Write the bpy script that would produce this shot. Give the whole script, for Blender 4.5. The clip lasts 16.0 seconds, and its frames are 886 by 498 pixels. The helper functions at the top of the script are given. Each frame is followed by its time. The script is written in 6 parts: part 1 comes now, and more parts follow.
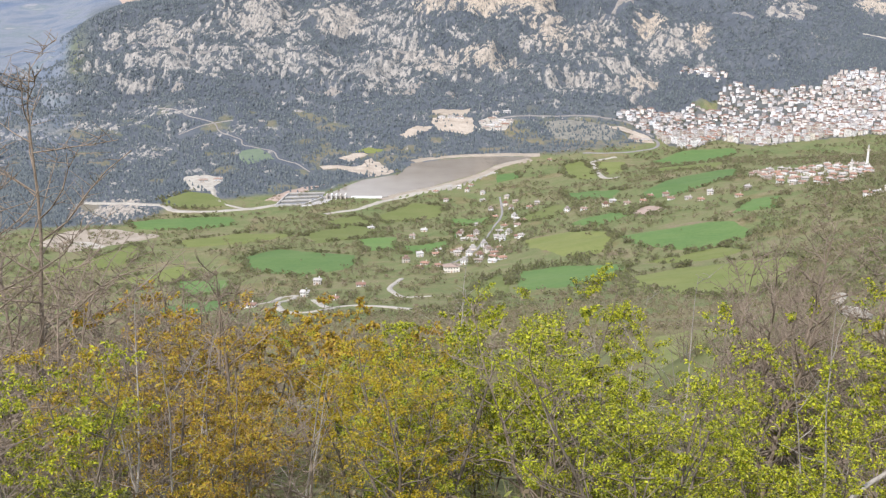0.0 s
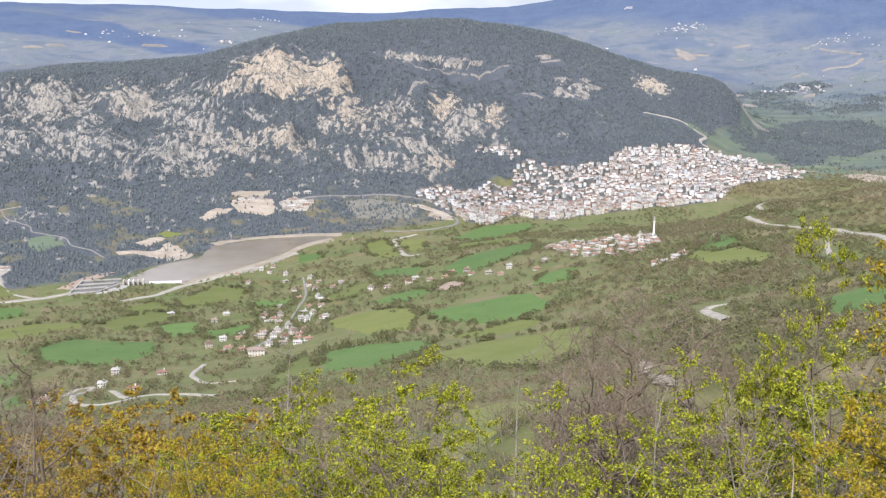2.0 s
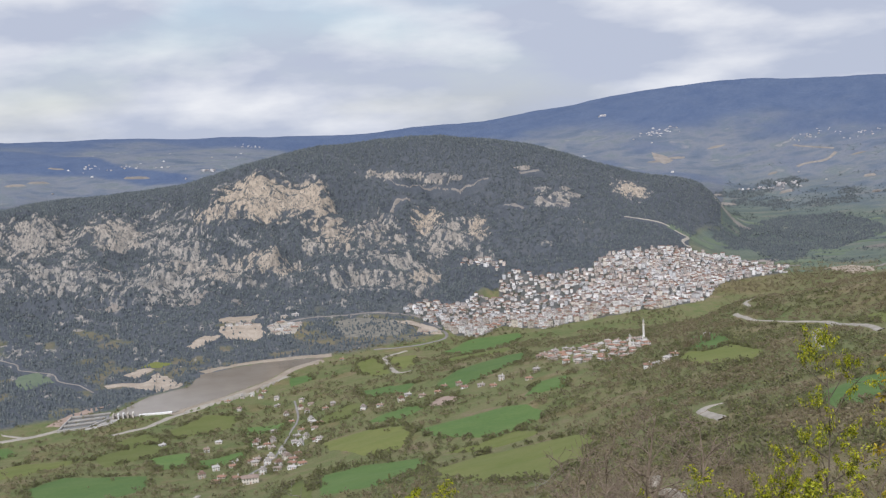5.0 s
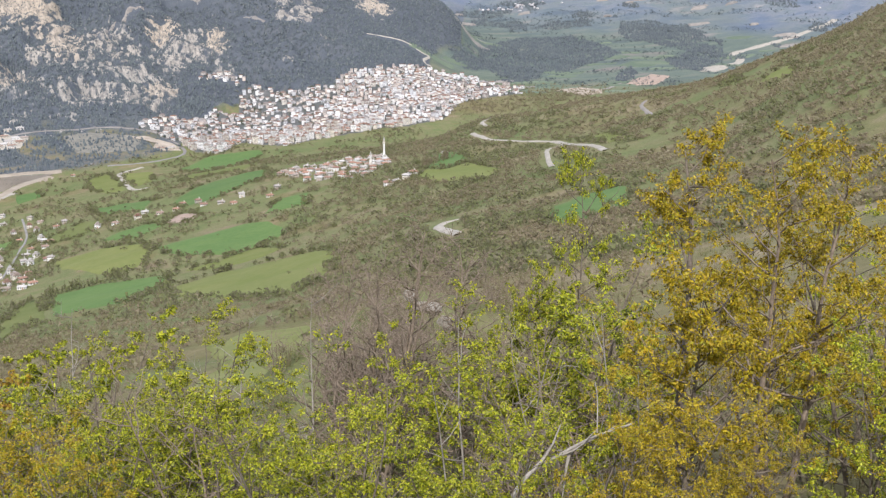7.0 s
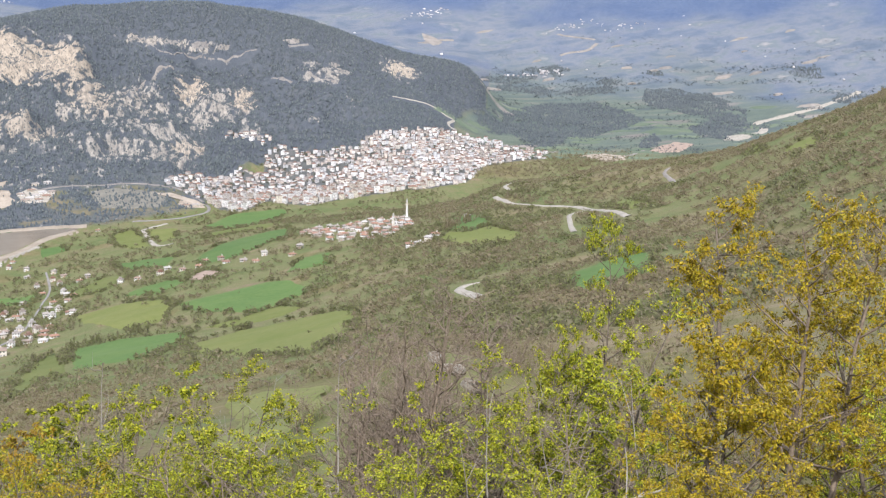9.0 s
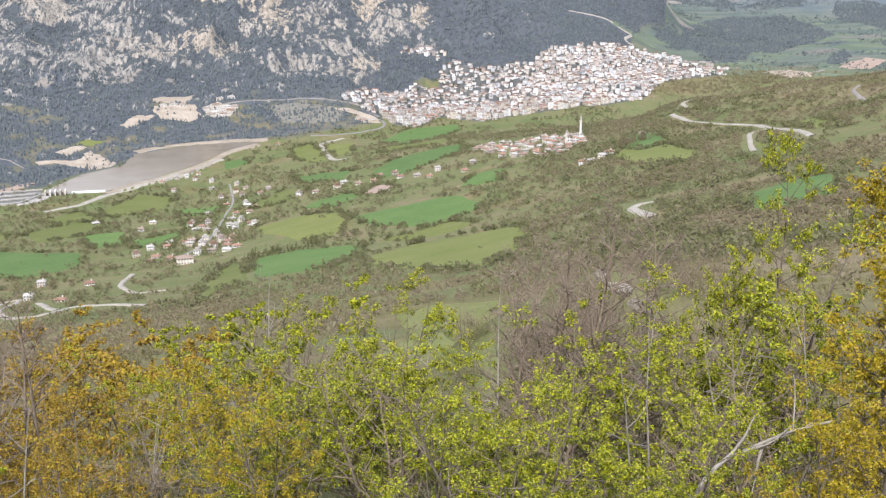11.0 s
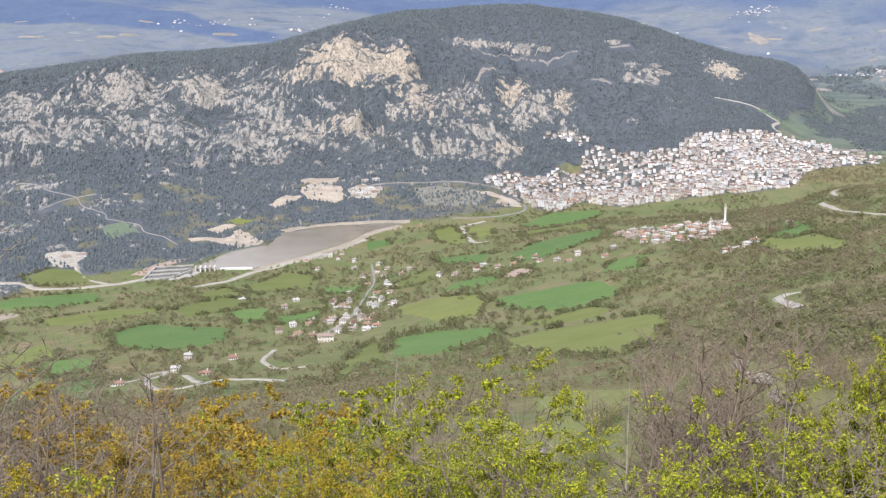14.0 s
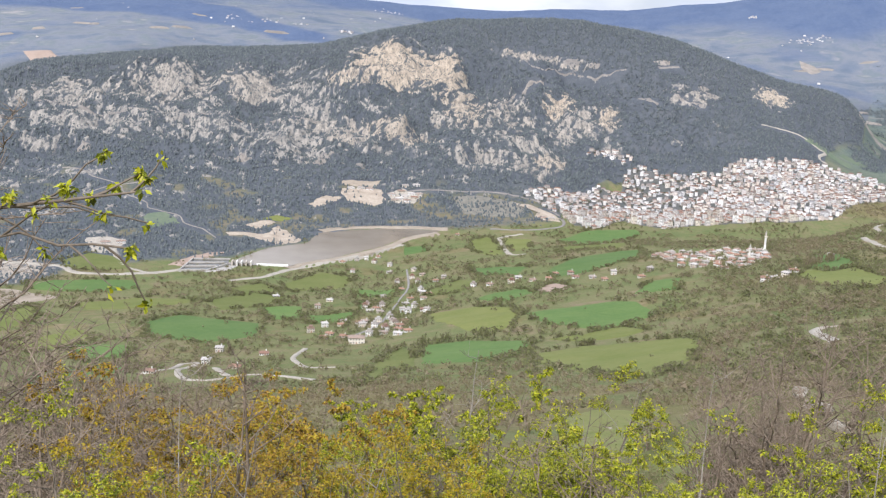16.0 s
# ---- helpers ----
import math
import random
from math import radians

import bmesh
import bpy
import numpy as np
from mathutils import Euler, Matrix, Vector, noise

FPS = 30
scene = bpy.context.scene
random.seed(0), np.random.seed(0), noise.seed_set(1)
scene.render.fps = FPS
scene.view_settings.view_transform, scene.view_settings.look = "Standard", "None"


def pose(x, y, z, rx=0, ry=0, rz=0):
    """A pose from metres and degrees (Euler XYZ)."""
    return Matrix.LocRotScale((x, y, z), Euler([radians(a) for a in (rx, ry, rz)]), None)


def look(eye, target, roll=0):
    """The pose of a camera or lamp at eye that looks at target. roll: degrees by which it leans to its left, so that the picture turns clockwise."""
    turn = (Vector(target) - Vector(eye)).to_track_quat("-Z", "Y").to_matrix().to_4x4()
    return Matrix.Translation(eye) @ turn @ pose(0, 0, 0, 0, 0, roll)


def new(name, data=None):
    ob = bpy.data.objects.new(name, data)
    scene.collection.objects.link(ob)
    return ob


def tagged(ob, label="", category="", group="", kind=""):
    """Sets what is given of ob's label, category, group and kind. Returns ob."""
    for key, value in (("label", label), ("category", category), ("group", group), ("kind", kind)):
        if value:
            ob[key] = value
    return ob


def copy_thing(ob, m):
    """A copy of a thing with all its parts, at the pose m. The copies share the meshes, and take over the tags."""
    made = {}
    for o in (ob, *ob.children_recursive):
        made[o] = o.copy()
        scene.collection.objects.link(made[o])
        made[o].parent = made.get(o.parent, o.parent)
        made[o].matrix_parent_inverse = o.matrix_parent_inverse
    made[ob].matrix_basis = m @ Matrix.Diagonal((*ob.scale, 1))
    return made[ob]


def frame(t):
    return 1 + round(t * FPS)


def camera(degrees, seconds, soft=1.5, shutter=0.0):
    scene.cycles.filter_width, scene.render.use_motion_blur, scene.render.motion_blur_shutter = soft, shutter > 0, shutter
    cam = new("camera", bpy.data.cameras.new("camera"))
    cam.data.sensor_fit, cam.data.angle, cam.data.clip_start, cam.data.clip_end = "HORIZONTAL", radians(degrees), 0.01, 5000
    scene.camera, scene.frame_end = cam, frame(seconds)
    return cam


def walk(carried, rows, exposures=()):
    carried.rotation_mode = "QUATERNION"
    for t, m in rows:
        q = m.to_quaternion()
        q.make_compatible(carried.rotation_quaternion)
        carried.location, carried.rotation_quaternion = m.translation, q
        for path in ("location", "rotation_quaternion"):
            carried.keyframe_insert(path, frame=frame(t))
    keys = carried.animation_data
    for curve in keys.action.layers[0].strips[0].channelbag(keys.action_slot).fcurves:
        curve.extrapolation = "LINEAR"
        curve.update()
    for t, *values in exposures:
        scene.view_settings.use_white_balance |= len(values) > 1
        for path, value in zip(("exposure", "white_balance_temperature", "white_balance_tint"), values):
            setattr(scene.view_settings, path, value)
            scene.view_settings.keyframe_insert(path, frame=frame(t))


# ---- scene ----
# ---- camera and walk ----
EXPOSURES = [(0.0, 0.72), (1.5, 0.69), (2.1, 0.63), (2.5, 0.5), (2.9, 0.18), (3.7, 0.0), (5.8, 0.0), (6.1, 0.1), (6.5, 0.42), (7.0, 0.58), (8.0, 0.68), (10.2, 0.7), (12.4, 0.75), (13.6, 0.67), (16.0, 0.6)]
cam = camera(42.06, 16.0, soft=1.3)
walk(cam, [
    (0.0, pose(0.002, -0.001, -0.003, 73.777, 0.097, 1.008)),
    (0.5, pose(0.014, -0.033, 0.000, 75.149, -0.125, -1.930)),
    (1.0, pose(-0.147, 0.123, -0.014, 75.513, 0.332, -9.634)),
    (1.5, pose(-0.262, 0.090, 0.015, 75.186, 0.866, -7.982)),
    (2.0, pose(-0.245, 0.028, 0.061, 77.742, -0.410, -8.903)),
    (2.5, pose(-0.222, 0.011, 0.123, 80.863, -1.343, -11.131)),
    (3.0, pose(-0.217, -0.010, 0.219, 82.826, -1.943, -11.455)),
    (3.5, pose(-0.230, -0.077, 0.243, 83.300, -0.298, -11.965)),
    (3.7, pose(-0.216, -0.098, 0.255, 84.315, 0.812, -13.013)),
    (5.8, pose(-0.534, 0.160, 0.279, 81.045, 1.809, -6.858)),
    (6.0, pose(-0.522, 0.164, 0.268, 79.566, 0.940, -5.974)),
    (6.5, pose(-0.609, 0.138, 0.272, 76.559, -0.220, -11.465)),
    (7.0, pose(-0.896, 0.053, 0.353, 74.064, -0.228, -22.507)),
    (7.5, pose(-0.926, 0.012, 0.361, 73.304, -1.124, -18.427)),
    (8.0, pose(-0.872, -0.012, 0.341, 74.566, -2.680, -22.984)),
    (8.5, pose(-0.975, 0.016, 0.368, 76.740, -1.681, -23.736)),
    (9.0, pose(-1.038, -0.014, 0.375, 77.150, -1.198, -21.182)),
    (9.5, pose(-1.049, -0.017, 0.366, 76.148, -1.555, -18.108)),
    (10.0, pose(-1.037, -0.027, 0.360, 74.134, -0.397, -13.168)),
    (10.2, pose(-1.018, 0.000, 0.352, 73.764, -0.065, -12.449)),
    (12.3, pose(-0.662, 0.366, 0.194, 71.831, -0.082, -13.036)),
    (12.5, pose(-0.660, 0.373, 0.183, 71.719, -1.374, -9.906)),
    (13.0, pose(-0.585, 0.385, 0.144, 73.969, 1.577, -8.633)),
    (13.5, pose(-0.448, 0.341, 0.204, 75.502, 1.962, -3.615)),
    (14.0, pose(-0.733, 0.261, 0.213, 77.080, 0.273, -5.613)),
    (14.5, pose(-1.034, 0.239, 0.238, 78.732, -1.272, -6.331)),
    (15.0, pose(-1.249, 0.249, 0.310, 77.721, -2.827, -4.881)),
    (15.5, pose(-1.476, 0.221, 0.214, 78.258, -3.624, -3.803)),
    (16.0, pose(-1.399, 0.167, 0.162, 77.461, -2.970, -3.059)),
], EXPOSURES)

# ---- sky, sun ----
SUN_ELEVATION, SUN_BEARING = 46.0, 205.0   # degrees; bearing clockwise from +y
world = bpy.data.worlds.new("world")
scene.world = world
world.use_nodes = True
wn, wl = world.node_tree.nodes, world.node_tree.links
wn.clear()
w_out, w_bg = wn.new("ShaderNodeOutputWorld"), wn.new("ShaderNodeBackground")
w_sky = wn.new("ShaderNodeTexSky")
w_sky.sky_type, w_sky.sun_disc = "NISHITA", False
w_sky.sun_elevation, w_sky.sun_rotation = radians(SUN_ELEVATION), radians(SUN_BEARING)
w_sky.altitude, w_sky.air_density, w_sky.dust_density = 800, 1.0, 2.0
w_co, w_map = wn.new("ShaderNodeTexCoord"), wn.new("ShaderNodeMapping")
w_map.inputs["Scale"].default_value = (1.0, 1.0, 3.2)
w_n1, w_n2 = wn.new("ShaderNodeTexNoise"), wn.new("ShaderNodeTexNoise")
w_n1.inputs["Scale"].default_value, w_n1.inputs["Detail"].default_value = 2.4, 7
w_n2.inputs["Scale"].default_value, w_n2.inputs["Detail"].default_value = 6.0, 10
w_r1, w_r2 = wn.new("ShaderNodeValToRGB"), wn.new("ShaderNodeValToRGB")
w_r1.color_ramp.elements[0].position, w_r1.color_ramp.elements[1].position = 0.2, 0.48
w_r2.color_ramp.elements[0].position, w_r2.color_ramp.elements[1].position = 0.44, 0.7
w_r2.color_ramp.elements[0].color = (3.9, 4.3, 5.35, 1)
w_r2.color_ramp.elements[1].color = (7.1, 7.2, 7.5, 1)
w_mix = wn.new("ShaderNodeMixRGB")
for a, b in ((w_co.outputs["Generated"], w_map.inputs[0]), (w_map.outputs[0], w_n1.inputs[0]), (w_map.outputs[0], w_n2.inputs[0]),
             (w_n1.outputs[0], w_r1.inputs[0]), (w_n2.outputs[0], w_r2.inputs[0]), (w_r1.outputs[0], w_mix.inputs[0]),
             (w_sky.outputs[0], w_mix.inputs[1]), (w_r2.outputs[0], w_mix.inputs[2]),
             (w_mix.outputs[0], w_bg.inputs[0]), (w_bg.outputs[0], w_out.inputs[0])):
    wl.new(a, b)
w_bg.inputs[1].default_value = 0.128
sun = new("sun", bpy.data.lights.new("sun", "SUN"))
sun.data.energy, sun.data.angle, sun.data.color = 2.85, radians(0.6), (1.0, 0.94, 0.935)
_b, _e = radians(SUN_BEARING), radians(SUN_ELEVATION)
sun.matrix_world = look((math.sin(_b) * math.cos(_e) * 100, math.cos(_b) * math.cos(_e) * 100, math.sin(_e) * 100), (0, 0, 0))
scene.view_settings.exposure = 0.0

# ---- materials ----
def material(name, roughness=0.9, spec=0.2):
    m = bpy.data.materials.new(name)
    m.use_nodes = True
    p = m.node_tree.nodes["Principled BSDF"]
    p.inputs["Roughness"].default_value = roughness
    p.inputs["Specular IOR Level"].default_value = spec
    return m, m.node_tree.nodes, m.node_tree.links, p


def noise_of(n, l, size, detail=4.0, stretch=None, rough_=0.55):
    """A noise of that size in metres, over the object's own coordinates."""
    co, t = n.new("ShaderNodeTexCoord"), n.new("ShaderNodeTexNoise")
    t.inputs["Scale"].default_value, t.inputs["Detail"].default_value, t.inputs["Roughness"].default_value = 1.0 / size, detail, rough_
    if stretch:
        m = n.new("ShaderNodeMapping")
        m.inputs["Scale"].default_value = stretch
        l.new(co.outputs["Object"], m.inputs[0])
        l.new(m.outputs[0], t.inputs[0])
    else:
        l.new(co.outputs["Object"], t.inputs[0])
    return t.outputs[0]


def ramp_of(n, l, source, *stops):
    r = n.new("ShaderNodeValToRGB")
    e = r.color_ramp.elements
    while len(e) < len(stops):
        e.new(0.5)
    for item, (at, colour) in zip(e, stops):
        item.position = at
        item.color = (*colour, 1) if len(colour) == 3 else colour
    l.new(source, r.inputs[0])
    return r.outputs[0]


def blend(n, l, factor, a, b, kind="MIX"):
    m = n.new("ShaderNodeMixRGB")
    m.blend_type = kind
    for socket, value in zip(m.inputs, (factor, a, b)):
        if isinstance(value, bpy.types.NodeSocket):
            l.new(value, socket)
        elif isinstance(value, (int, float)):
            socket.default_value = value
        else:
            socket.default_value = (*value, 1)
    return m.outputs[0]


def bumped(n, l, p, height, strength, distance):
    b = n.new("ShaderNodeBump")
    b.inputs["Strength"].default_value, b.inputs["Distance"].default_value = strength, distance
    l.new(height, b.inputs["Height"])
    l.new(b.outputs[0], p.inputs["Normal"])


def two_tone(name, dark, light, size, fine=None, roughness=0.9, spec=0.2, relief_=0.0, spread=None):
    """A surface of two colours, mixed by a coarse and a fine noise, with fine relief. spread: 'object' or 'island' adds a chance tint."""
    m, n, l, p = material(name, roughness, spec)
    a = noise_of(n, l, size, 5)
    b = noise_of(n, l, fine or size / 9, 4)
    both = blend(n, l, 0.45, a, b)
    colour = ramp_of(n, l, both, (0.36, dark), (0.64, light))
    if spread:
        src = n.new("ShaderNodeObjectInfo").outputs["Random"] if spread == "object" else n.new("ShaderNodeNewGeometry").outputs["Random Per Island"]
        tint = ramp_of(n, l, src, (0.0, (0.88, 0.88, 0.88)), (0.5, (1.0, 0.98, 0.95)), (1.0, (1.14, 1.1, 1.05)))
        colour = blend(n, l, 1.0, colour, tint, "MULTIPLY")
    l.new(colour, p.inputs[0])
    if relief_:
        bumped(n, l, p, b, 0.6, relief_)
    return m


def picked(name, stops, source="island", roughness=0.9, spec=0.2, size=None, translucent=0.0):
    """One of several colours for each object or each separate piece, with a noise over it."""
    m, n, l, p = material(name, roughness, spec)
    src = n.new("ShaderNodeObjectInfo").outputs["Random"] if source == "object" else n.new("ShaderNodeNewGeometry").outputs["Random Per Island"]
    colour = ramp_of(n, l, src, *stops)
    if size:
        g = ramp_of(n, l, noise_of(n, l, size, 4), (0.3, (0.78, 0.78, 0.78)), (0.7, (1.18, 1.18, 1.18)))
        colour = blend(n, l, 1.0, colour, g, "MULTIPLY")
    l.new(colour, p.inputs[0])
    if translucent:
        t, mix, out = n.new("ShaderNodeBsdfTranslucent"), n.new("ShaderNodeMixShader"), n["Material Output"]
        l.new(colour, t.inputs[0])
        mix.inputs[0].default_value = translucent
        l.new(p.outputs[0], mix.inputs[1])
        l.new(t.outputs[0], mix.inputs[2])
        l.new(mix.outputs[0], out.inputs[0])
    return m


def land():
    """Ground: meadow, brown scrub, wooded mountain floor and pale rock, weighted by the land cover; haze is painted
    into the far colours.
    """
    m, n, l, p = material("land", 0.95, 0.1)
    at = n.new("ShaderNodeAttribute")
    at.attribute_name = "cover"
    sep = n.new("ShaderNodeSeparateColor")
    l.new(at.outputs["Color"], sep.inputs[0])
    coarse, mid, fine = noise_of(n, l, 90, 6), noise_of(n, l, 14, 5), noise_of(n, l, 1.2, 4)
    mix2 = blend(n, l, 0.5, coarse, mid)
    meadow = ramp_of(n, l, mix2, (0.34, (0.115, 0.15, 0.06)), (0.46, (0.148, 0.17, 0.074)), (0.56, (0.18, 0.178, 0.09)), (0.66, (0.215, 0.18, 0.115)))
    scrub = ramp_of(n, l, mix2, (0.36, (0.15, 0.145, 0.065)), (0.5, (0.195, 0.172, 0.09)), (0.62, (0.25, 0.205, 0.135)))
    # The mountain floor is shifted to blue-grey, distance haze painted into it.
    soil_hazed = ramp_of(n, l, mix2, (0.32, (0.078, 0.09, 0.108)), (0.5, (0.098, 0.112, 0.13)), (0.68, (0.125, 0.135, 0.148)))
    streak = noise_of(n, l, 6.0, 5, (1.0, 0.3, 0.4), 0.7)
    tone = n.new("ShaderNodeAttribute")
    tone.attribute_name = "tone"
    kinds = n.new("ShaderNodeSeparateColor")
    l.new(tone.outputs["Color"], kinds.inputs[0])
    rock = ramp_of(n, l, streak, (0.36, (0.145, 0.147, 0.145)), (0.48, (0.26, 0.252, 0.235)), (0.64, (0.375, 0.352, 0.318)))
    buff = ramp_of(n, l, streak, (0.36, (0.22, 0.195, 0.165)), (0.48, (0.365, 0.315, 0.255)), (0.64, (0.47, 0.405, 0.325)))
    rock = blend(n, l, kinds.outputs["Red"], rock, buff)
    c = blend(n, l, sep.outputs["Green"], meadow, scrub)
    c = blend(n, l, sep.outputs["Red"], c, soil_hazed)
    edge = n.new("ShaderNodeMath")
    edge.operation = "MULTIPLY_ADD"
    l.new(blend(n, l, 0.82, mid, streak), edge.inputs[0])
    edge.inputs[1].default_value = 5.5
    weight = n.new("ShaderNodeMath")
    weight.operation = "MULTIPLY_ADD"
    l.new(sep.outputs["Blue"], weight.inputs[0])
    weight.inputs[1].default_value, weight.inputs[2].default_value = 3.6, -3.7
    l.new(weight.outputs[0], edge.inputs[2])
    c = blend(n, l, ramp_of(n, l, edge.outputs[0], (0.0, (0, 0, 0)), (1.0, (1, 1, 1))), c, rock)
    # Far colours have the distance haze painted in: greyed, then lilac and blue.
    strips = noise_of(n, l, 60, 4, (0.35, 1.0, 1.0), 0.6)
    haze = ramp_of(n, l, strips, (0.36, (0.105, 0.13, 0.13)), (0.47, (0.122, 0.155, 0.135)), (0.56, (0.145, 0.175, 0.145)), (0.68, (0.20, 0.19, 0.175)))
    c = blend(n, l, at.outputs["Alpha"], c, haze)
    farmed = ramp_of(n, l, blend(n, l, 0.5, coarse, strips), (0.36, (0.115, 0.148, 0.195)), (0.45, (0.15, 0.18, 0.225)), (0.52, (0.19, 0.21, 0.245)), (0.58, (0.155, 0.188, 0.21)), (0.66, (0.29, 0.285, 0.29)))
    # This blue also paints the cloud shadow on the western upland.
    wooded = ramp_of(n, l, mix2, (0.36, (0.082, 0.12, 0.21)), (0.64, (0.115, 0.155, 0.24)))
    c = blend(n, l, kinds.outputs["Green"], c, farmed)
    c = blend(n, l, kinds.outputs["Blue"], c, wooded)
    c = blend(n, l, 1.0, c, ramp_of(n, l, fine, (0.3, (0.75, 0.75, 0.75)), (0.7, (1.2, 1.2, 1.2))), "MULTIPLY")
    l.new(c, p.inputs[0])
    bumped(n, l, p, fine, 0.7, 0.25)
    return m


LAND = land()
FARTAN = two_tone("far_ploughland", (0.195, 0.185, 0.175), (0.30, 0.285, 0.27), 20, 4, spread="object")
PINK = two_tone("cut_slope", (0.30, 0.225, 0.18), (0.42, 0.335, 0.28), 9, 1.5)
CROP = two_tone("young_wheat", (0.085, 0.16, 0.048), (0.125, 0.195, 0.065), 45, 4, spread="object")
PASTURE = two_tone("pasture", (0.125, 0.158, 0.045), (0.17, 0.188, 0.068), 40, 4, spread="object")
GLADE = two_tone("glade_grass", (0.15, 0.18, 0.05), (0.22, 0.22, 0.085), 9, 0.8)
# Meadow green with distance haze painted in, duller and bluer than the near fields.
HAZEGREEN = two_tone("hazed_far_meadow", (0.115, 0.158, 0.115), (0.155, 0.195, 0.14), 40, 9, spread="object")
TRACK = two_tone("pale_gravel", (0.29, 0.27, 0.23), (0.46, 0.425, 0.37), 9, 1.0)
ASPHALT = two_tone("worn_asphalt", (0.22, 0.21, 0.20), (0.32, 0.31, 0.29), 12, 1.5)
EARTH = two_tone("dug_earth", (0.29, 0.245, 0.195), (0.47, 0.41, 0.34), 18, 2.5)
CONCRETE = two_tone("concrete", (0.34, 0.33, 0.31), (0.52, 0.50, 0.47), 10, 1.2)
KNOLL = two_tone("dry_scrubland", (0.15, 0.148, 0.13), (0.25, 0.24, 0.205), 14, 3)
SILT = two_tone("silt_shore", (0.27, 0.23, 0.18), (0.38, 0.33, 0.27), 20, 3)
LIMESTONE = two_tone("limestone", (0.22, 0.205, 0.17), (0.44, 0.41, 0.35), 1.2, 0.2, relief_=0.05)
# Needle colours carry the haze of distance: lifted and turned blue-grey.
PINE_HAZED = picked("hazed_pine_needles", ((0.0, (0.074, 0.09, 0.104)), (0.4, (0.096, 0.115, 0.128)), (0.75, (0.112, 0.132, 0.138)), (1.0, (0.148, 0.165, 0.158))))
SCRUBTREE = picked("hedge_foliage", ((0.0, (0.15, 0.148, 0.09)), (0.35, (0.235, 0.215, 0.14)), (0.6, (0.185, 0.20, 0.095)), (0.85, (0.22, 0.24, 0.105)), (1.0, (0.29, 0.29, 0.135))), translucent=0.45)
TOWNTREE = picked("garden_foliage", ((0.0, (0.07, 0.08, 0.055)), (0.5, (0.11, 0.12, 0.08)), (1.0, (0.15, 0.16, 0.10))), translucent=0.2)
BROWNTREE = picked("bare_scrub", ((0.0, (0.20, 0.17, 0.115)), (0.4, (0.30, 0.245, 0.17)), (0.7, (0.225, 0.22, 0.11)), (1.0, (0.34, 0.295, 0.21))), translucent=0.45)
BARK = two_tone("oak_bark", (0.10, 0.082, 0.062), (0.235, 0.20, 0.16), 0.3, 0.03, relief_=0.01)
DEADWOOD = two_tone("weathered_wood", (0.22, 0.20, 0.17), (0.40, 0.37, 0.32), 0.25, 0.02, relief_=0.01)
# The near-black first stops paint chance leaves as if shaded inside the crown.
LEAF_GREEN = picked("spring_leaf_green", ((0.0, (0.055, 0.072, 0.009)), (0.25, (0.17, 0.205, 0.012)), (0.55, (0.345, 0.375, 0.018)), (0.85, (0.48, 0.49, 0.026)), (1.0, (0.31, 0.25, 0.04))), translucent=0.15, roughness=0.5, spec=0.35)
LEAF_YELLOW = picked("spring_leaf_yellow", ((0.0, (0.09, 0.07, 0.010)), (0.25, (0.33, 0.245, 0.012)), (0.5, (0.49, 0.365, 0.016)), (0.75, (0.28, 0.27, 0.015)), (1.0, (0.44, 0.29, 0.02))), translucent=0.14, roughness=0.5, spec=0.35)
LEAF_ORANGE = picked("spring_leaf_russet", ((0.0, (0.10, 0.06, 0.02)), (0.3, (0.37, 0.225, 0.03)), (0.6, (0.45, 0.32, 0.028)), (0.85, (0.30, 0.28, 0.025)), (1.0, (0.38, 0.205, 0.045))), translucent=0.14, roughness=0.55, spec=0.3)
# Darker leaf set: the shade on the corner shrub is put into its colour.
LEAF_SHADED = picked("shaded_green_leaf", ((0.0, (0.03, 0.036, 0.008)), (0.5, (0.075, 0.085, 0.012)), (1.0, (0.19, 0.19, 0.02))), translucent=0.1, roughness=0.5, spec=0.35)
GREYBARK = two_tone("grey_bark", (0.14, 0.11, 0.083), (0.33, 0.268, 0.205), 0.35, 0.04)
WALLS = picked("limewash", ((0.0, (0.82, 0.82, 0.81)), (0.3, (0.66, 0.65, 0.63)), (0.5, (0.72, 0.67, 0.58)), (0.7, (0.46, 0.42, 0.37)), (0.85, (0.68, 0.67, 0.66)), (1.0, (0.84, 0.84, 0.83))), "object", size=1.5)
WALLS_MANY = picked("limewash_far", ((0.0, (0.78, 0.78, 0.77)), (0.25, (0.54, 0.54, 0.53)), (0.42, (0.68, 0.64, 0.57)), (0.55, (0.32, 0.30, 0.28)), (0.68, (0.58, 0.50, 0.44)), (0.82, (0.46, 0.48, 0.50)), (1.0, (0.79, 0.78, 0.77))), "island", size=3)
ROOFS = picked("clay_tile", ((0.0, (0.25, 0.15, 0.115)), (0.35, (0.30, 0.225, 0.185)), (0.65, (0.33, 0.30, 0.275)), (1.0, (0.50, 0.485, 0.47))), "object", size=1.0)
ROOFS_MANY = picked("clay_tile_far", ((0.0, (0.16, 0.105, 0.085)), (0.3, (0.28, 0.175, 0.135)), (0.5, (0.19, 0.155, 0.14)), (0.65, (0.36, 0.33, 0.31)), (0.85, (0.24, 0.235, 0.235)), (1.0, (0.66, 0.65, 0.64))), "island", size=3)
FARWALL = picked("far_limewash", ((0.0, (0.62, 0.62, 0.62)), (0.4, (0.34, 0.33, 0.34)), (0.7, (0.48, 0.45, 0.44)), (1.0, (0.66, 0.65, 0.64))), "island", size=3)
